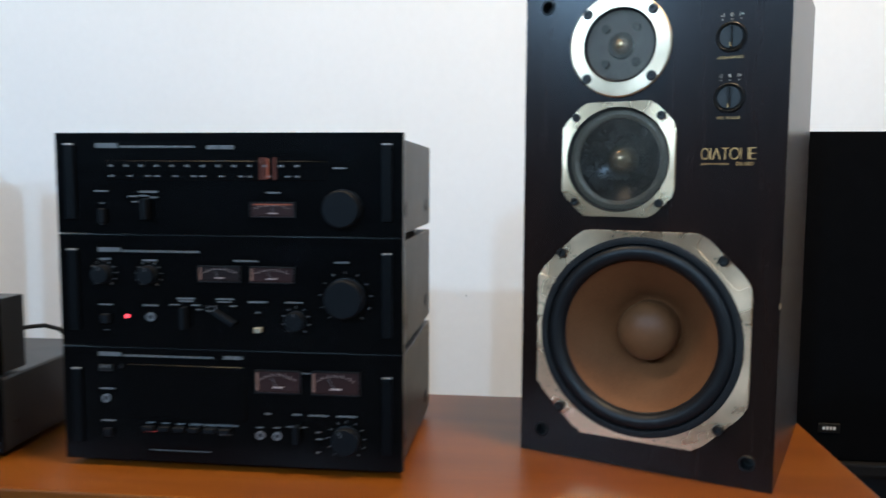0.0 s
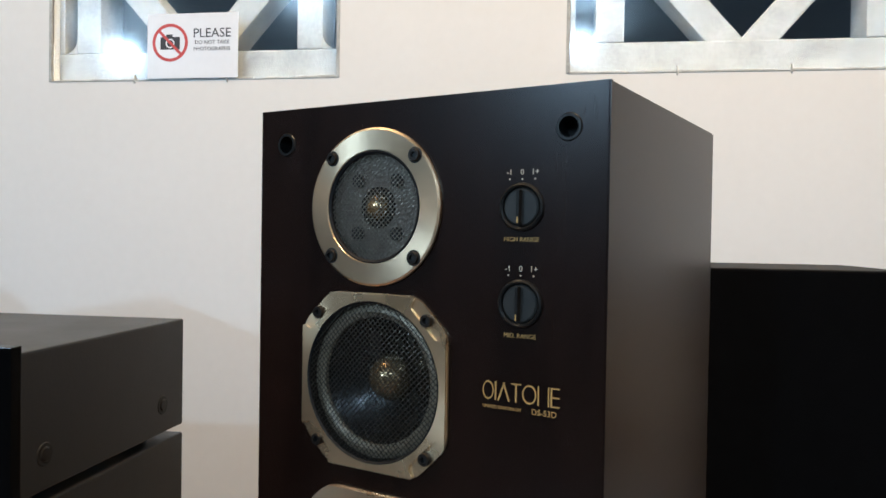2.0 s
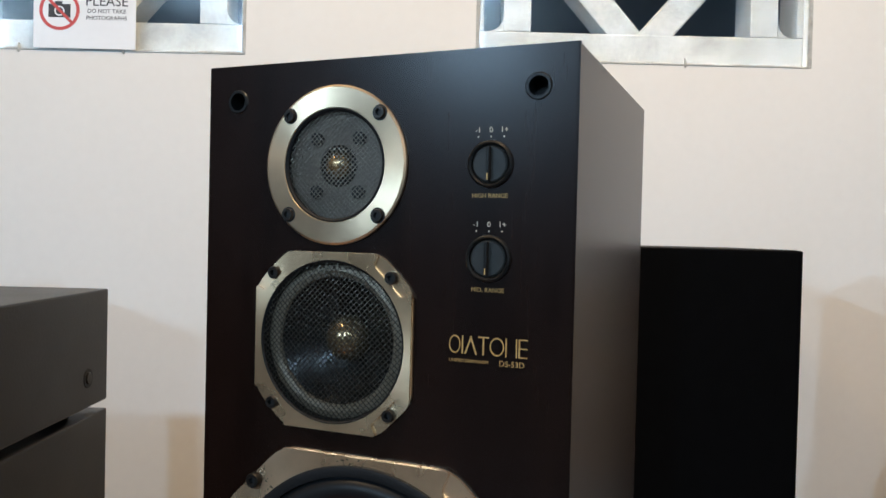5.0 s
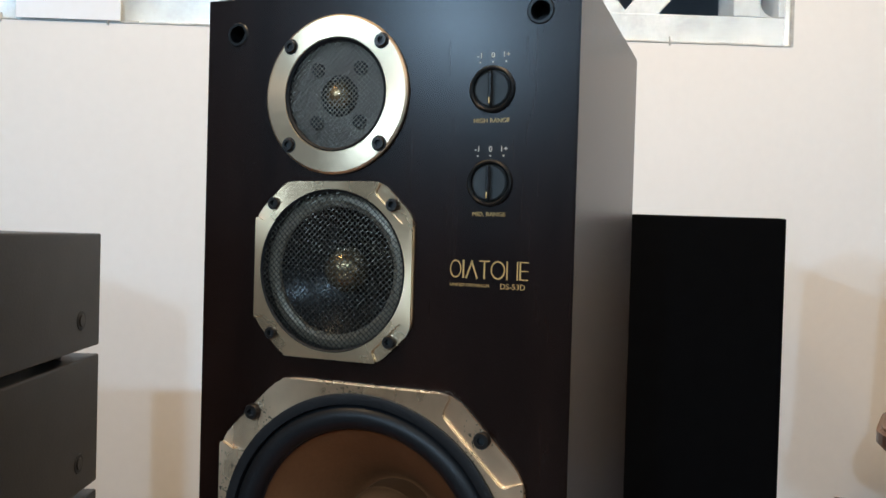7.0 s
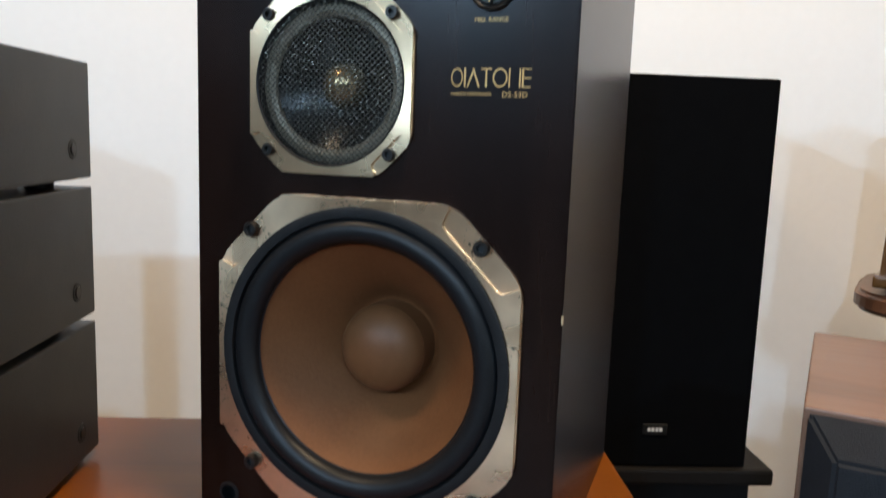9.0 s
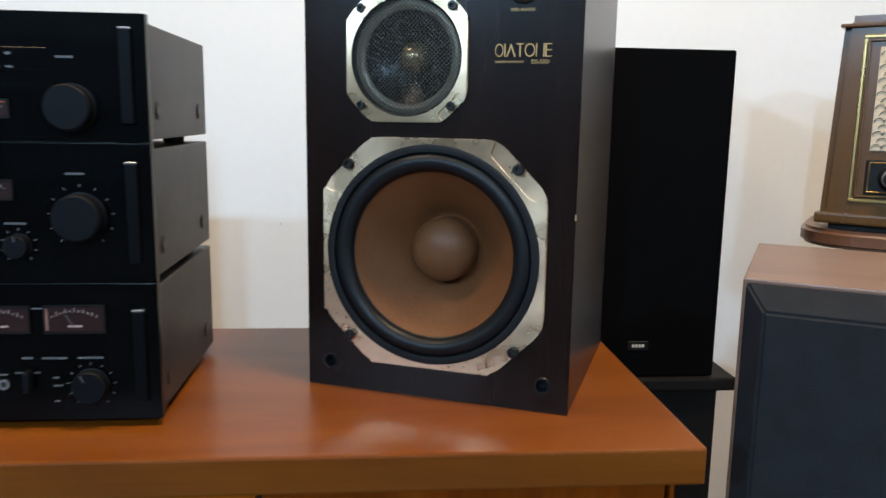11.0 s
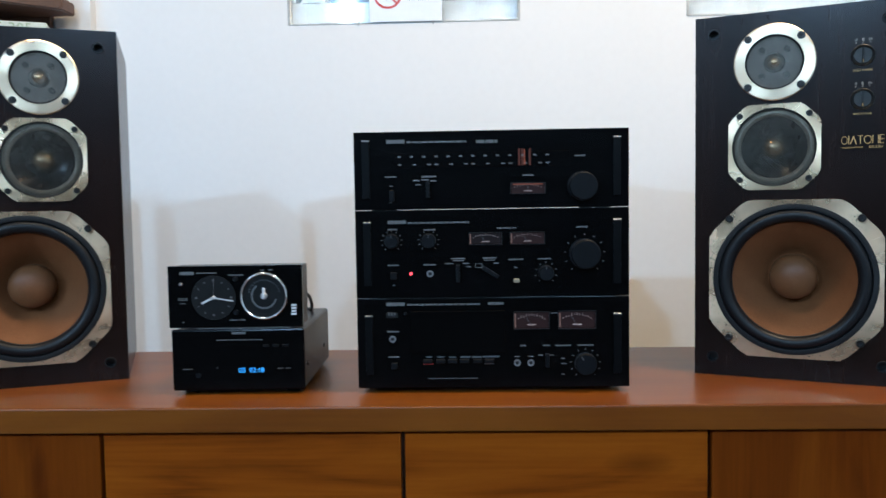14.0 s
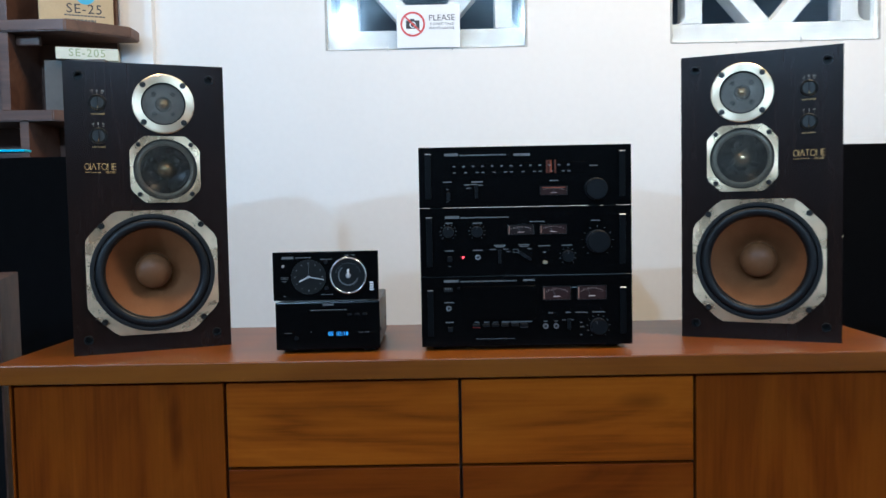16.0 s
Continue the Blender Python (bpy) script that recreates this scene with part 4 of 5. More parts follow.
# amplifier front
part("maker_mark", bar(-0.168, -0.1383, 0.1206, 0.1261), GREY_INK, amp)
prints(amp, speckled(-0.1356, -0.0352, 0.1205, 0.1232, 7) + speckled(0.0087, 0.0417, 0.1105, 0.1127, 8), GREY_INK)
meter(amp, -0.0357, 0.0164, 0.0857, 0.1041, METER_DARK)
meter(amp, 0.0308, 0.0845, 0.0857, 0.1040, METER_FACE)
round_knob(amp, 0.1496, 0.0681, 0.0237, 0.018, 11, label="large volume knob")
round_knob(amp, -0.1619, 0.0926, 0.0116, 0.012, 11, 0)
round_knob(amp, -0.1018, 0.0926, 0.0116, 0.012, 11, 0)
round_knob(amp, 0.0873, 0.0384, 0.0121, 0.012, 9, 0)
prints(amp, [(-0.1678, -0.1524, 0.1104, 0.1126), (-0.1099, -0.0907, 0.1094, 0.1116), (0.1363, 0.1549, 0.1106, 0.1128), (-0.1693, -0.1512, 0.0524, 0.0545), (-0.1107, -0.091, 0.0525, 0.0547), (-0.0662, -0.0428, 0.0621, 0.0643), (-0.0631, -0.045, 0.0589, 0.0610), (-0.076, -0.0621, 0.0542, 0.0558), (-0.0472, -0.0366, 0.0543, 0.0560), (-0.0409, -0.0335, 0.0489, 0.0505), (-0.0151, 0.0073, 0.0624, 0.0646), (-0.013, 0.0051, 0.0592, 0.0608), (-0.0259, -0.0163, 0.0535, 0.0551), (0.0029, 0.0114, 0.0541, 0.0558), (0.0264, 0.0504, 0.0596, 0.0618), (0.0744, 0.0957, 0.0600, 0.0621), (0.0358, 0.0411, 0.0467, 0.0483), (-0.1622, -0.1574, 0.0203, 0.0214)], GREY_INK)
bm = bmesh.new()
for q in ((-0.027, -0.0153, 0.0540, 0.0551), (-0.0271, -0.0154, 0.0476, 0.0486), (-0.027, -0.026, 0.0487, 0.0541), (-0.0164, -0.0153, 0.0486, 0.0540)):
    bar(*q, bm=bm)
part("selector_outline", bm, GREY_INK, amp)
lever(amp, -0.055, 0.0394, 0.028)
lever(amp, -0.0027, 0.0408, 0.030, -58)
jack(amp, -0.1004, 0.0390)
part("power_led", disc(-0.1313, 0.0394, 0.0024, -0.003, 0.0005, 14), LED_RED, amp, "red lit power lamp")
part("power_switch", box(-0.1651, -0.1544, -0.006, 0.0005, 0.0300, 0.0419, 0.001, 1), HIFI_KNOB, amp)
part("loudness_button", box(0.0346, 0.0442, -0.007, 0.0005, 0.0230, 0.0295, 0.0008, 1), BUTTON_CREAM, amp, "pale push button")
grip_strip(amp, 0.2015, 0.020, 0.122)
# cassette deck front
part("maker_mark", bar(-0.1726, -0.1421, 0.1356, 0.1410), GREY_INK, deck)
prints(deck, speckled(-0.1389, -0.0203, 0.1357, 0.1384, 9) + speckled(-0.0069, 0.0182, 0.1357, 0.1400, 10), GREY_INK)
part("cassette_window", box(-0.1342, 0.0212, -0.0025, 0.0005, 0.0575, 0.1266, 0.001, 1), PANEL, deck, "black cassette door")
part("counter", box(-0.1733, -0.154, -0.001, 0.0005, 0.1158, 0.1245, 0.0004, 1), KNOB_BLACK, deck)
bm = bmesh.new()
for q in ((-0.1698, -0.1677, 0.1200, 0.1249), (-0.165, -0.1629, 0.1199, 0.1248), (-0.1602, -0.1581, 0.1199, 0.1248)):
    box(q[0], q[1], -0.0015, -0.0008, q[2], q[3], bm=bm)
part("counter_digits", bm, GREY_INK, deck)
part("reset_button", disc(-0.1415, 0.1229, 0.0028, -0.004, 0.0005, 14), HIFI_KNOB, deck)
meter(deck, 0.0353, 0.0915, 0.0961, 0.1230, METER_FACE)
meter(deck, 0.1075, 0.1664, 0.0958, 0.1237, METER_FACE)
prints(deck, [(-0.1722, -0.1524, 0.0922, 0.0944), (-0.1706, -0.1534, 0.0505, 0.0526), (0.0943, 0.105, 0.1204, 0.1221), (0.0453, 0.0544, 0.0672, 0.0693), (0.0812, 0.0924, 0.0673, 0.0695), (0.1015, 0.1267, 0.0670, 0.0692), (0.1374, 0.1632, 0.0672, 0.0693), (0.0353, 0.0434, 0.0495, 0.0511), (0.0568, 0.0654, 0.0498, 0.0514), (0.0734, 0.0815, 0.0518, 0.0534), (0.0922, 0.0986, 0.0516, 0.0532), (0.1114, 0.1168, 0.0460, 0.0477), (0.1113, 0.1199, 0.0374, 0.0390), (0.111, 0.1164, 0.0202, 0.0218), (0.0591, 0.0725, 0.0945, 0.0955)], GREY_INK)
prints(deck, [(-0.1135, -0.0974, 0.0385, 0.0401)], RED_INK)
prints(deck, [(-0.0142, 0.0018, 0.0381, 0.0397), (-0.106, -0.0255, 0.0148, 0.0159), (-0.1095, -0.0998, 0.0499, 0.0520), (-0.0902, -0.0794, 0.0497, 0.0518), (-0.0709, -0.0601, 0.0495, 0.0516), (-0.0526, -0.0365, 0.0493, 0.0520), (-0.0339, -0.0183, 0.0491, 0.0518), (-0.0172, 0.0107, 0.0494, 0.0521)], GREY_INK)
for kx0 in (-0.1063, -0.0854, -0.066, -0.0462, -0.0248, -0.006):
    part("transport_key", box(kx0 - 0.0075, kx0 + 0.0075, -0.008, 0.0005, 0.0413, 0.0478, 0.001, 1), HIFI_KNOB, deck, "black transport key")
jack(deck, -0.1634, 0.0809)
jack(deck, 0.0394, 0.0403)
jack(deck, 0.0614, 0.0401)
lever(deck, 0.0878, 0.0447, 0.022)
round_knob(deck, 0.1499, 0.0382, 0.0174, 0.012, 11, -30)
part("power_switch", box(-0.1664, -0.1556, -0.006, 0.0005, 0.0316, 0.0424, 0.001, 1), HIFI_KNOB, deck)
grip_strip(deck, 0.2015, 0.022, 0.118)


# ---- small clock timer on a small disc player ----
CYAW = 1.5
player = thing("disc_player", pose(-0.4080, -1.177, TOP, 0, 0, CYAW), "small black disc player with blue lit digits", "disc player")
part("body", box(-0.108, 0.108, 0.004, 0.262, 0.008, 0.108, 0.006, 3), CASE, player, "rounded matt black body")
part("front_panel", box(-0.109, 0.109, 0, 0.0039, 0.008, 0.109, 0.003, 2), PANEL, player, "glossy black front panel")
for x in (-0.085, 0.085):
    for y in (0.03, 0.22):
        part("foot", box(x - 0.011, x + 0.011, y - 0.011, y + 0.011, 0, 0.0085, 0.003), RUBBER, player)
part("disc_tray", box(-0.090, 0.036, -0.0008, 0.0005, 0.0775, 0.0825), PANEL, player)
prints(player, speckled(-0.036, 0.040, 0.0905, 0.0920, 3), GREY_INK)
part("maker_mark", bar(-0.010, 0.013, 0.1005, 0.1045), GREY_INK, player)
part("digits", moved(words("05  02:18", 0.0112, thick=0.0003), 0.021, -0.0006, 0.0405), LED_BLUE, player, "blue lit display digits")
for x in (0.046, 0.062, 0.078):
    part("button", box(x - 0.005, x + 0.005, -0.0016, 0.0004, 0.079, 0.0835, 0.0006, 1), HIFI_KNOB, player)
prints(player, [(0.043, 0.049, 0.0805, 0.0818), (0.059, 0.065, 0.0805, 0.0818), (0.073, 0.083, 0.0805, 0.0818), (0.064, 0.073, 0.0428, 0.0438), (0.077, 0.086, 0.0428, 0.0438), (-0.092, -0.076, 0.043, 0.0442), (-0.0365, -0.0345, 0.0445, 0.0465)], GREY_INK)
part("standby_button", disc(-0.0665, 0.033, 0.0046, -0.0018, 0.0005, 20), HIFI_KNOB, player)
part("side_screw", disc(0, 0, 0.0035, 0, 0.003, 12), SCREW, player, "", False, pose(0.1102, 0.03, 0.045, 0, 0, 90))
part("side_screw", disc(0, 0, 0.0035, 0, 0.003, 12), SCREW, player, "", False, pose(0.1102, 0.2, 0.045, 0, 0, 90))

clock = thing("clock_timer", pose(-0.4100, -1.178, TOP + 0.109, 0, 0, CYAW), "black audio clock timer with two round dials on the player", "clock")
CW, CH = 0.2200, 0.105
part("case", box(-CW / 2 + 0.003, CW / 2 - 0.003, 0.01, 0.062, 0.004, CH - 0.002, 0.0015), CASE, clock)
part("front_panel", box(-CW / 2, CW / 2, 0, 0.0098, 0.003, CH, 0.0008), PANEL, clock, "glossy black front panel")
part("foot_rail", box(-0.066, 0.088, 0.004, 0.05, 0, 0.0029, 0.0006, 1), STEEL_EDGE, clock)
DX, DZ, EX, EZ = -0.0355, 0.0525, 0.0475, 0.0545
part("clock_dial", lathe([(0, -0.0008), (0.0362, -0.0008), (0.0366, 0.0004), (0, 0.0005)], 64, DX, DZ), KNOB_BLACK, clock, "dark grey clock dial", True)
marks = bmesh.new()
for i in range(12):
    a = radians(30 * i)
    disc(DX + 0.0285 * math.sin(a), DZ + 0.0285 * math.cos(a), 0.0013 if i % 3 else 0.0019, -0.0014, -0.0007, 8, 0, marks)
part("hour_marks", marks, GREY_INK, clock)
for name, length, wid, ang in (("hour_hand", 0.0215, 0.003, 245), ("minute_hand", 0.033, 0.0017, 100), ("second_hand", 0.032, 0.0006, 3)):
    b = box(-wid / 2, wid / 2, -0.0028, -0.002, -0.004, length)
    bmesh.ops.rotate(b, verts=b.verts, matrix=Matrix.Rotation(radians(ang), 3, "Y"))
    part(name, moved(b, DX, 0, DZ), PALE_INK if name != "second_hand" else GREY_INK, clock)
part("hub", disc(DX, DZ, 0.0026, -0.0034, -0.0008, 16), STEEL_EDGE, clock)
dial = part("timer_dial", lathe([(0.0368 + 0.0026 * math.cos(q), -0.002 - 0.0042 * math.sin(q)) for q in [math.pi * k / 8 for k in range(9)]] + [(0.0342, 0.0005), (0.0394, 0.0005)], 64, EX, EZ), CHROME, clock, "chrome ringed timer dial", True)
part("dial_face", lathe([(0, -0.0008), (0.0345, -0.0008), (0.0346, 0.0004)], 48, EX, EZ), KNOB_BLACK, dial)
arc = bmesh.new()
for i in range(26):
    a = radians(110 + 210 * i / 25)
    b = bar(-0.0014, 0.0014, 0.0188, 0.0216, -0.0014)
    bmesh.ops.rotate(b, verts=b.verts, matrix=Matrix.Rotation(a, 3, "Y"))
    joined(arc, moved(b, EX, 0, EZ))
for i in range(16):
    a = radians(-75 + 150 * i / 15)
    b = bar(-0.0004, 0.0004, 0.0245, 0.0275, -0.0014)
    bmesh.ops.rotate(b, verts=b.verts, matrix=Matrix.Rotation(a, 3, "Y"))
    joined(arc, moved(b, EX, 0, EZ))
part("dial_scale", arc, GREY_INK, dial)
part("dial_pointer", box(EX - 0.0022, EX + 0.0022, -0.006, -0.001, EZ - 0.004, EZ + 0.0135, 0.001), PALE_INK, dial)
part("dial_hub", disc(EX, EZ, 0.0055, -0.005, -0.0008, 20), STEEL_EDGE, dial)
part("maker_mark", bar(-0.0905, -0.0665, 0.0905, 0.0955), GREY_INK, clock)
prints(clock, speckled(-0.062, -0.030, 0.0922, 0.0940, 4) + speckled(-0.010, 0.015, 0.0885, 0.090, 5) + speckled(-0.010, 0.015, 0.0145, 0.016, 6) + [(-0.0935, -0.078, 0.0508, 0.0520), (-0.0935, -0.078, 0.0485, 0.0495), (-0.091, -0.082, 0.043, 0.0440), (-0.089, -0.084, 0.012, 0.013), (0.041, 0.049, 0.0958, 0.0972), (0.055, 0.062, 0.0962, 0.0976)], GREY_INK)
part("small_button", disc(-0.0885, 0.0755, 0.0028, -0.003, 0.0004, 14), STEEL_EDGE, clock)
for x, z in ((0.0015, 0.083), (0.0015, 0.0285)):
    part("small_knob", disc(x, z, 0.0042, -0.005, 0.0004, 18), HIFI_KNOB, clock)
for i in range(4):
    part("label_stripe", box(0.0918, 0.0995, -0.0006, 0.0004, 0.0225 + i * 0.0048, 0.0225 + i * 0.0048 + 0.0034), PALE_INK, clock)

cable = [(-0.350, -1.108, TOP + 0.148), (-0.342, -1.09, TOP + 0.153), (-0.334, -1.065, TOP + 0.156), (-0.327, -1.035, TOP + 0.153), (-0.324, -1.005, TOP + 0.142), (-0.325, -0.98, TOP + 0.125), (-0.331, -0.955, TOP + 0.1105), (-0.345, -0.935, TOP + 0.1098)]
tagged(new("power_cable", finish("power_cable", tube(cable, 0.0032), CABLE, True)), "thin black mains cable behind the clock timer", "cable")


# ---- tall black loudspeakers behind the sideboard ----
def grille_speaker(m, mark):
    t = thing("floor_loudspeaker", m, "tall black cloth-fronted loudspeaker on a black stand", "loudspeaker", "black cloth-fronted loudspeakers")
    part("cabinet", box(-0.19, 0.19, 0.022, 0.33, 0, 0.684, 0.003), STAND_BLACK, t)
    part("grille", box(-0.189, 0.189, 0, 0.0215, 0.001, 0.683, 0.004), GRILLE_CLOTH, t, "black stretched cloth grille")
    b = part("badge", box(mark - 0.022, mark + 0.022, -0.003, 0.0005, 0.060, 0.080, 0.001, 1), KNOB_BLACK, t, "small black badge")
    bm = bmesh.new()
    for i in range(4):
        box(mark - 0.0135 + i * 0.007, mark - 0.0135 + i * 0.007 + 0.0052, -0.0036, -0.0028, 0.067, 0.0735, bm=bm)
    part("badge_marks", bm, PALE_INK, b)
    return t


def low_stand(m, h):
    t = thing("speaker_stand", m, "low black wooden loudspeaker stand", "stand", "black stands")
    part("stand_top", box(-0.235, 0.235, -0.012, 0.36, h - 0.03, h, 0.006), STAND_BLACK, t)
    part("stand_body", box(-0.205, 0.205, 0.015, 0.33, 0, h - 0.0301, 0.003), STAND_BLACK, t)
    return t


grille_speaker(pose(0.990, -0.437, 0.589), 0.020)
low_stand(pose(0.994, -0.437, 0), 0.589)
grille_speaker(pose(-1.475, -0.45, 0.597), 0.0)
low_stand(pose(-1.475, -0.45, 0), 0.597)
# short cyan bar just above the left black loudspeaker's front edge
strip = tagged(new("cyan_strip", finish("cyan_strip", box(-1.62, -1.435, -0.44, -0.40, 1.298, 1.306, 0.002), CYAN)), "bright cyan strip just above the black loudspeaker", "strip")


# ---- big wood-cased loudspeakers at the sideboard's ends ----
def big_speaker(m, s, h, veneer, label):
    """Origin at the front corner beside the sideboard; s = 1 grows to the right."""
    t = thing("large_loudspeaker", m, label, "loudspeaker", "large end loudspeakers")
    xa, xb = (0, 0.46) if s > 0 else (-0.46, 0)
    part("cabinet", box(xa, xb, 0.0, 0.29, 0, h, 0.002), veneer, t, "veneered cabinet")
    b = box(xa + 0.002, xb - 0.002, -0.026, -0.0005, 0.006, h - 0.002)
    for v in b.verts:
        if v.co.y < -0.02:
            v.co.x += 0.024 if v.co.x < (xa + xb) / 2 else -0.024
            v.co.z += 0.03 if v.co.z < h / 2 else -0.03
    bmesh.ops.bevel(b, geom=b.edges[:], offset=0.003, segments=2, affect="EDGES")
    part("grille", b, GRILLE_BLUE, t, "charcoal cloth grille with bevelled rim")
    return t


big_speaker(pose(0.878, -1.142, 0, 0, 0, -30), 1, 0.954, BIG_WOOD, "large walnut-cased loudspeaker with charcoal cloth front")
big_speaker(pose(-1.132, -1.12, 0, 0, 0, 22), -1, 0.962, SHELF_WOOD, "large dark wood-cased loudspeaker with charcoal cloth front")

# ---- old radio on a rounded table ----
table = thing("side_table", pose(1.665, -0.575, 0, 0, 0, -35), "dark wooden side table with a rounded top", "table")
RT = 0.918
b = box(-0.345, 0.345, -0.13, 0.24, RT - 0.036, RT)
bmesh.ops.bevel(b, geom=[e for e in b.edges if abs(e.verts[0].co.z - e.verts[1].co.z) > 0.01], offset=0.12, segments=10, affect="EDGES", profile=0.5)
bmesh.ops.bevel(b, geom=[e for e in b.edges if abs(e.verts[0].co.z - e.verts[1].co.z) < 0.001 and e.calc_face_angle(0) > 1], offset=0.008, segments=3, affect="EDGES")
part("tabletop", b, TABLE_WOOD, table)
for x in (-0.22, 0.26):
    for y in (-0.07, 0.19):
        part("leg", box(x - 0.02, x + 0.02, y - 0.02, y + 0.02, 0, RT - 0.037, 0.004), TABLE_WOOD, table)
radio = thing("valve_radio", pose(1.356, -0.478, RT + 0.001, 0, 0, -41), "old brown wooden valve radio with cloth grille and brass trim", "radio")
RH, RW = 0.42, 0.55
b = box(0, RW, 0, 0.19, 0.014, RH, 0.0)
for v in b.verts:
    k = v.co.z / RH
    v.co.x += (0.014 if v.co.x < RW / 2 else -0.014) * k
    v.co.y += 0.012 * k if v.co.y < 0.1 else 0
bmesh.ops.bevel(b, geom=b.edges[:], offset=0.014, segments=4, affect="EDGES")
part("case", b, RADIO_WOOD, radio, "glossy olive-brown wooden case", True)
part("base_moulding", box(-0.006, RW + 0.006, -0.008, 0.196, 0.012, 0.034, 0.005), RADIO_WOOD, radio)
part("top_moulding", box(0.008, RW - 0.008, 0.004, 0.188, RH - 0.024, RH - 0.016, 0.003), RADIO_WOOD, radio)
part("base_plate", box(0.02, RW - 0.02, 0.01, 0.18, 0, 0.0118), KNOB_BLACK, radio)
def frame_bars(name, x0, x1, z0, z1, wid, thick, material, label=""):
    bm = bmesh.new()
    for a in ((x0, x1, z1 - wid, z1), (x0, x1, z0, z0 + wid), (x0, x0 + wid, z0 + wid, z1 - wid), (x1 - wid, x1, z0 + wid, z1 - wid)):
        box(a[0], a[1], -thick, 0.006, a[2], a[3], 0.0015, 1, bm)
    return part(name, bm, material, radio, label, False, pose(0, 0.0, 0, -1.7))
frame_bars("trim_frame", 0.052, 0.498, 0.058, 0.382, 0.007, 0.004, RADIO_GOLD, "ribbed brass trim frame")
frame_bars("trim_frame", 0.062, 0.488, 0.068, 0.372, 0.004, 0.006, RADIO_WOOD)
part("cloth", box(0.082, 0.468, -0.0026, 0.004, 0.160, 0.358), RADIO_CLOTH, radio, "beige speaker cloth", False, pose(0, 0, 0, -1.7))
scal = bmesh.new()
for r in range(15):
    for c in range(22):
        cx, cz = 0.0925 + c * 0.0172 + (0.0086 if r % 2 else 0), 0.164 + r * 0.0127
        if cx > 0.458:
            continue
        pts = [(cx + 0.0086 * math.cos(a), -0.0042, cz + 0.0080 * math.sin(a)) for a in [math.pi * k / 6 for k in range(7)]]
        joined(scal, tube(pts, 0.0009, 4))
part("scallop_lattice", scal, DARK_INK, radio, "dark scalloped lattice over the cloth", False, pose(0, 0, 0, -1.7))
part("control_panel", box(0.078, 0.472, -0.004, 0.004, 0.074, 0.142, 0.003), KNOB_BLACK, radio, "black control panel", False, pose(0, 0, 0, -1.7))
frame_bars("panel_trim", 0.083, 0.467, 0.078, 0.138, 0.003, 0.006, RADIO_GOLD)
k = part("tuning_knob", lathe([(0, -0.03), (0.014, -0.03), (0.019, -0.026), (0.02, -0.012), (0.026, -0.008), (0.027, -0.002)], 36, 0.128, 0.108), KNOB_BLACK, radio, "black and steel tuning knob", True)
part("knob_ring", lathe([(0.0135, -0.0305), (0.0175, -0.0285), (0.0145, -0.0282)], 32, 0.128, 0.108, None, True), STEEL_EDGE, k, "", True)
part("badge", box(0.13, 0.20, 0.004, 0.013, 0.389, 0.398, 0.002), STEEL_EDGE, radio, "small chrome badge")

# ---- corner shelf with boxes ----
shelf = thing("shelf_unit", pose(-1.6, -0.27, 0), "dark brown wooden shelf unit with chamfered open shelves", "shelf")
def shelf_board(z0, z1, x1):
    b = bmesh.new()
    outline = ((-0.35, 0.0), (x1 - 0.16, 0.0), (x1, 0.13), (x1, 0.21), (-0.35, 0.21))
    face = b.faces.new([b.verts.new((x, y, z0)) for x, y in outline])
    for v in bmesh.ops.extrude_face_region(b, geom=[face])["geom"]:
        if isinstance(v, bmesh.types.BMVert):
            v.co.z = z1
    bmesh.ops.bevel(b, geom=b.edges[:], offset=0.004, segments=2, affect="EDGES")
    return b
for z0, z1, x1 in ((1.700, 1.738, 0.380), (1.411, 1.447, 0.330), (2.10, 2.136, 0.38), (0.9, 0.936, 0.30)):
    part("shelf_board", shelf_board(z0, z1, x1), SHELF_WOOD, shelf)
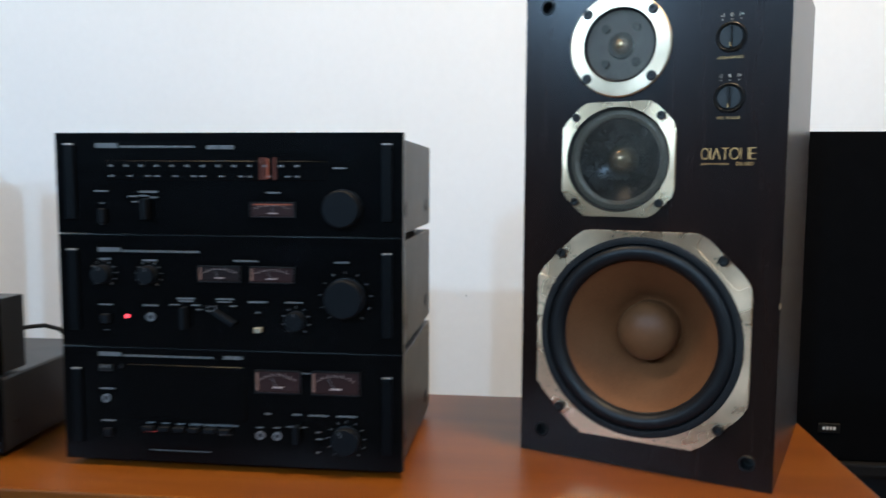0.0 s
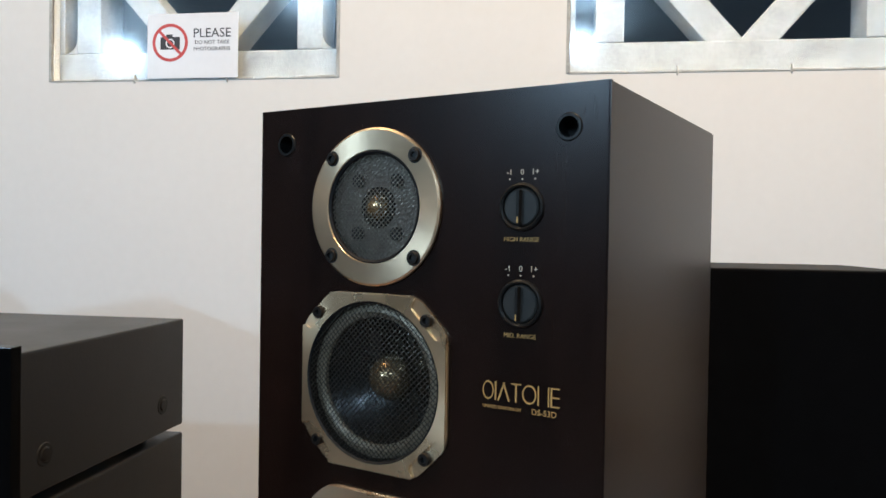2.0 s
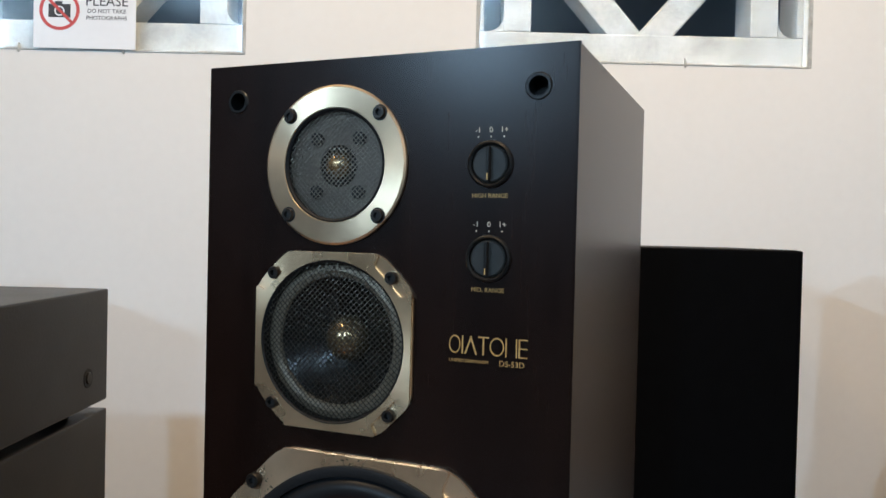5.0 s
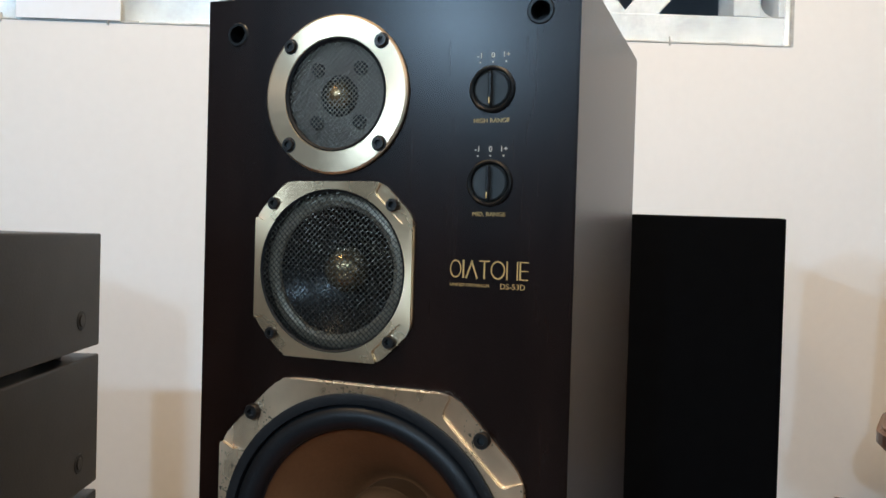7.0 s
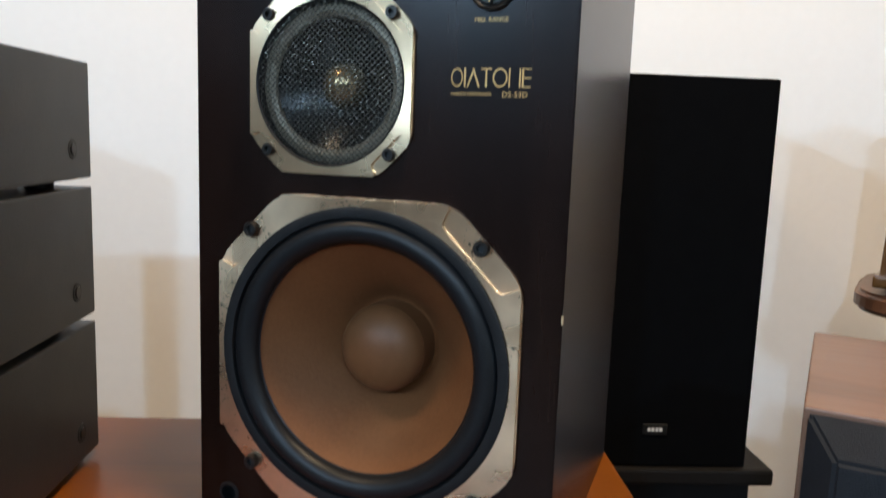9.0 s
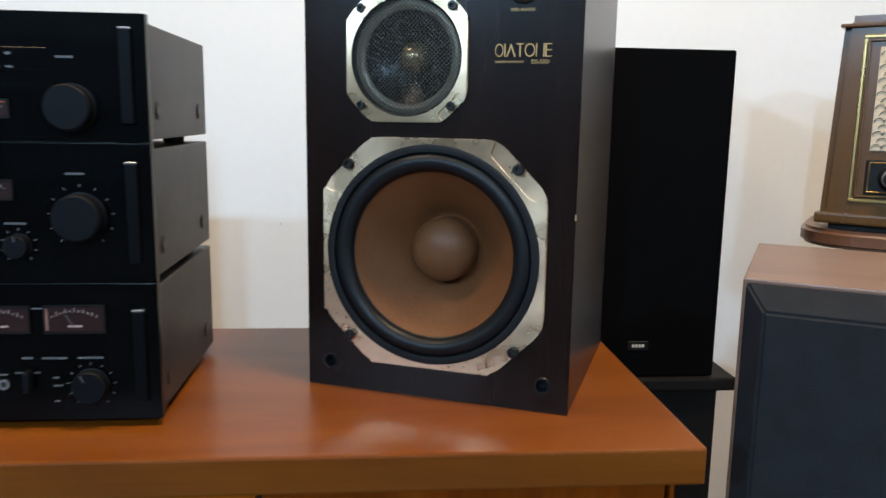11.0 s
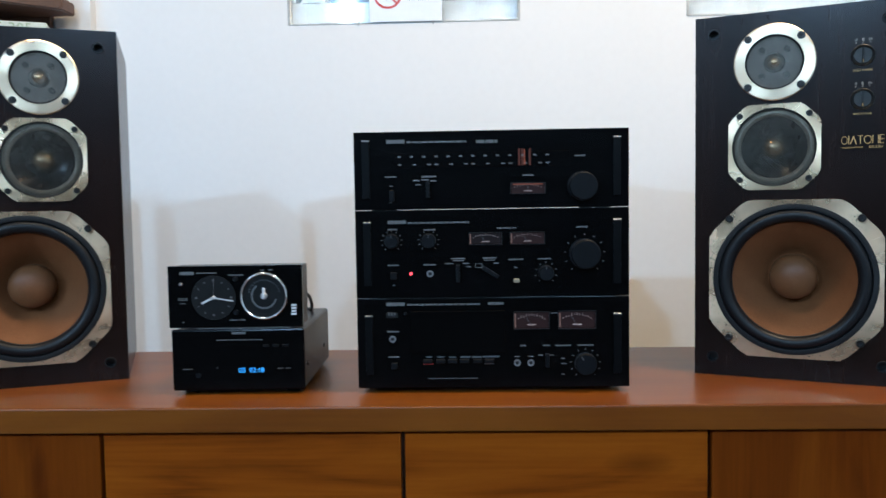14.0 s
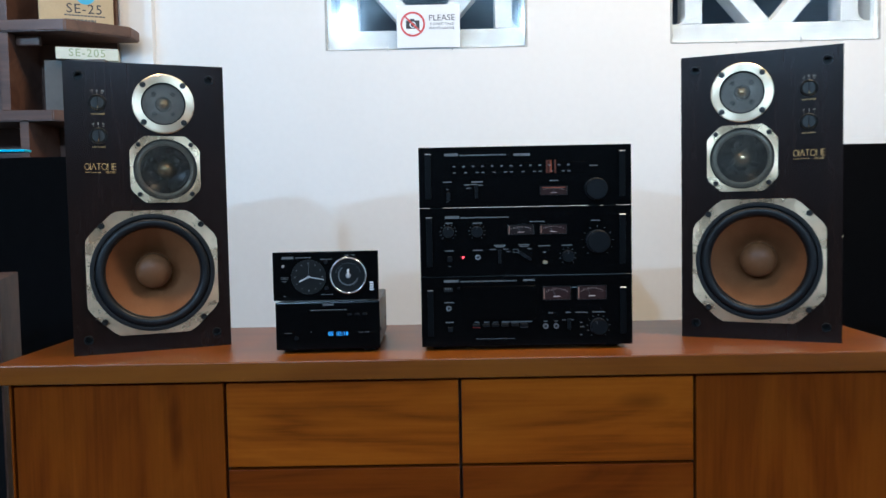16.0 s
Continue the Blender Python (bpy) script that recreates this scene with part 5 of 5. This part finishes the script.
part("back_panel", box(-0.35, 0.30, 0.2105, 0.225, 0.0, 2.14), SHELF_WOOD, shelf)
for x, z0, z1 in ((0.0, 1.7385, 2.0995), (0.0, 1.4475, 1.6995), (0.055, 0.9365, 1.4105), (0.055, 0.0, 0.8995)):
    part("upright", box(x, x + 0.03, 0.008, 0.21, z0, z1, 0.002), SHELF_WOOD, shelf)
# small bracket under the upper board
part("bracket", box(0.031, 0.11, 0.05, 0.07, 1.665, 1.6995, 0.004), SHELF_WOOD, shelf)

carton = thing("carton", pose(-1.372, -0.205, 1.7385, 0, 0, 24), "tan printed cardboard carton standing on the shelf", "box")
part("carton_body", box(-0.109, 0.115, 0, 0.10, 0, 0.19, 0.002), CARD_TAN, carton)
part("lettering", moved(words("SE-25", 0.044, spacing=1.12), 0.026, -0.0004, 0.046), DARK_INK, carton)
part("colour_spot", disc(0.03, 0.092, 0.030, -0.0008, 0.0002, 32), BLUE_INK, carton, "blue printed spot")
bm = bmesh.new()
for u0, u1, w0, w1 in ((-0.035, 0.088, 0.0225, 0.027), (-0.035, 0.06, 0.005, 0.0125)):
    for r in speckled(u0, u1, w0, w1, 11):
        bar(*r, bm=bm)
part("small_print", bm, CARD_GREY, carton)
part("side_flap", box(-0.1115, -0.1092, 0.02, 0.09, 0.0, 0.17), CARD_TAN, carton)

grey_box = tagged(new("box_file", finish("box_file", box(-1.475, -1.275, -0.225, -0.075, 1.4475, 1.6145, 0.002), CARD_GREY)), "plain grey cardboard box on the shelf", "box")
flat = thing("flat_carton", pose(-1.3350, -0.215, 1.615, 0, 0, 20), "flat white and green carton lying on a grey box", "box")
part("carton_body", box(-0.095, 0.095, 0, 0.11, 0, 0.039, 0.002), CARD_WHITE, flat)
part("lettering", moved(words("SE-205", 0.036, spacing=1.15), 0.0, -0.0004, 0.021), GREEN_INK, flat)

nail = tagged(new("wall_nail", finish("wall_nail", disc(0.215, 0.856, 0.0024, -0.004, 0.003, 10), CAULK)), "small grey nail in the white wall", "nail")
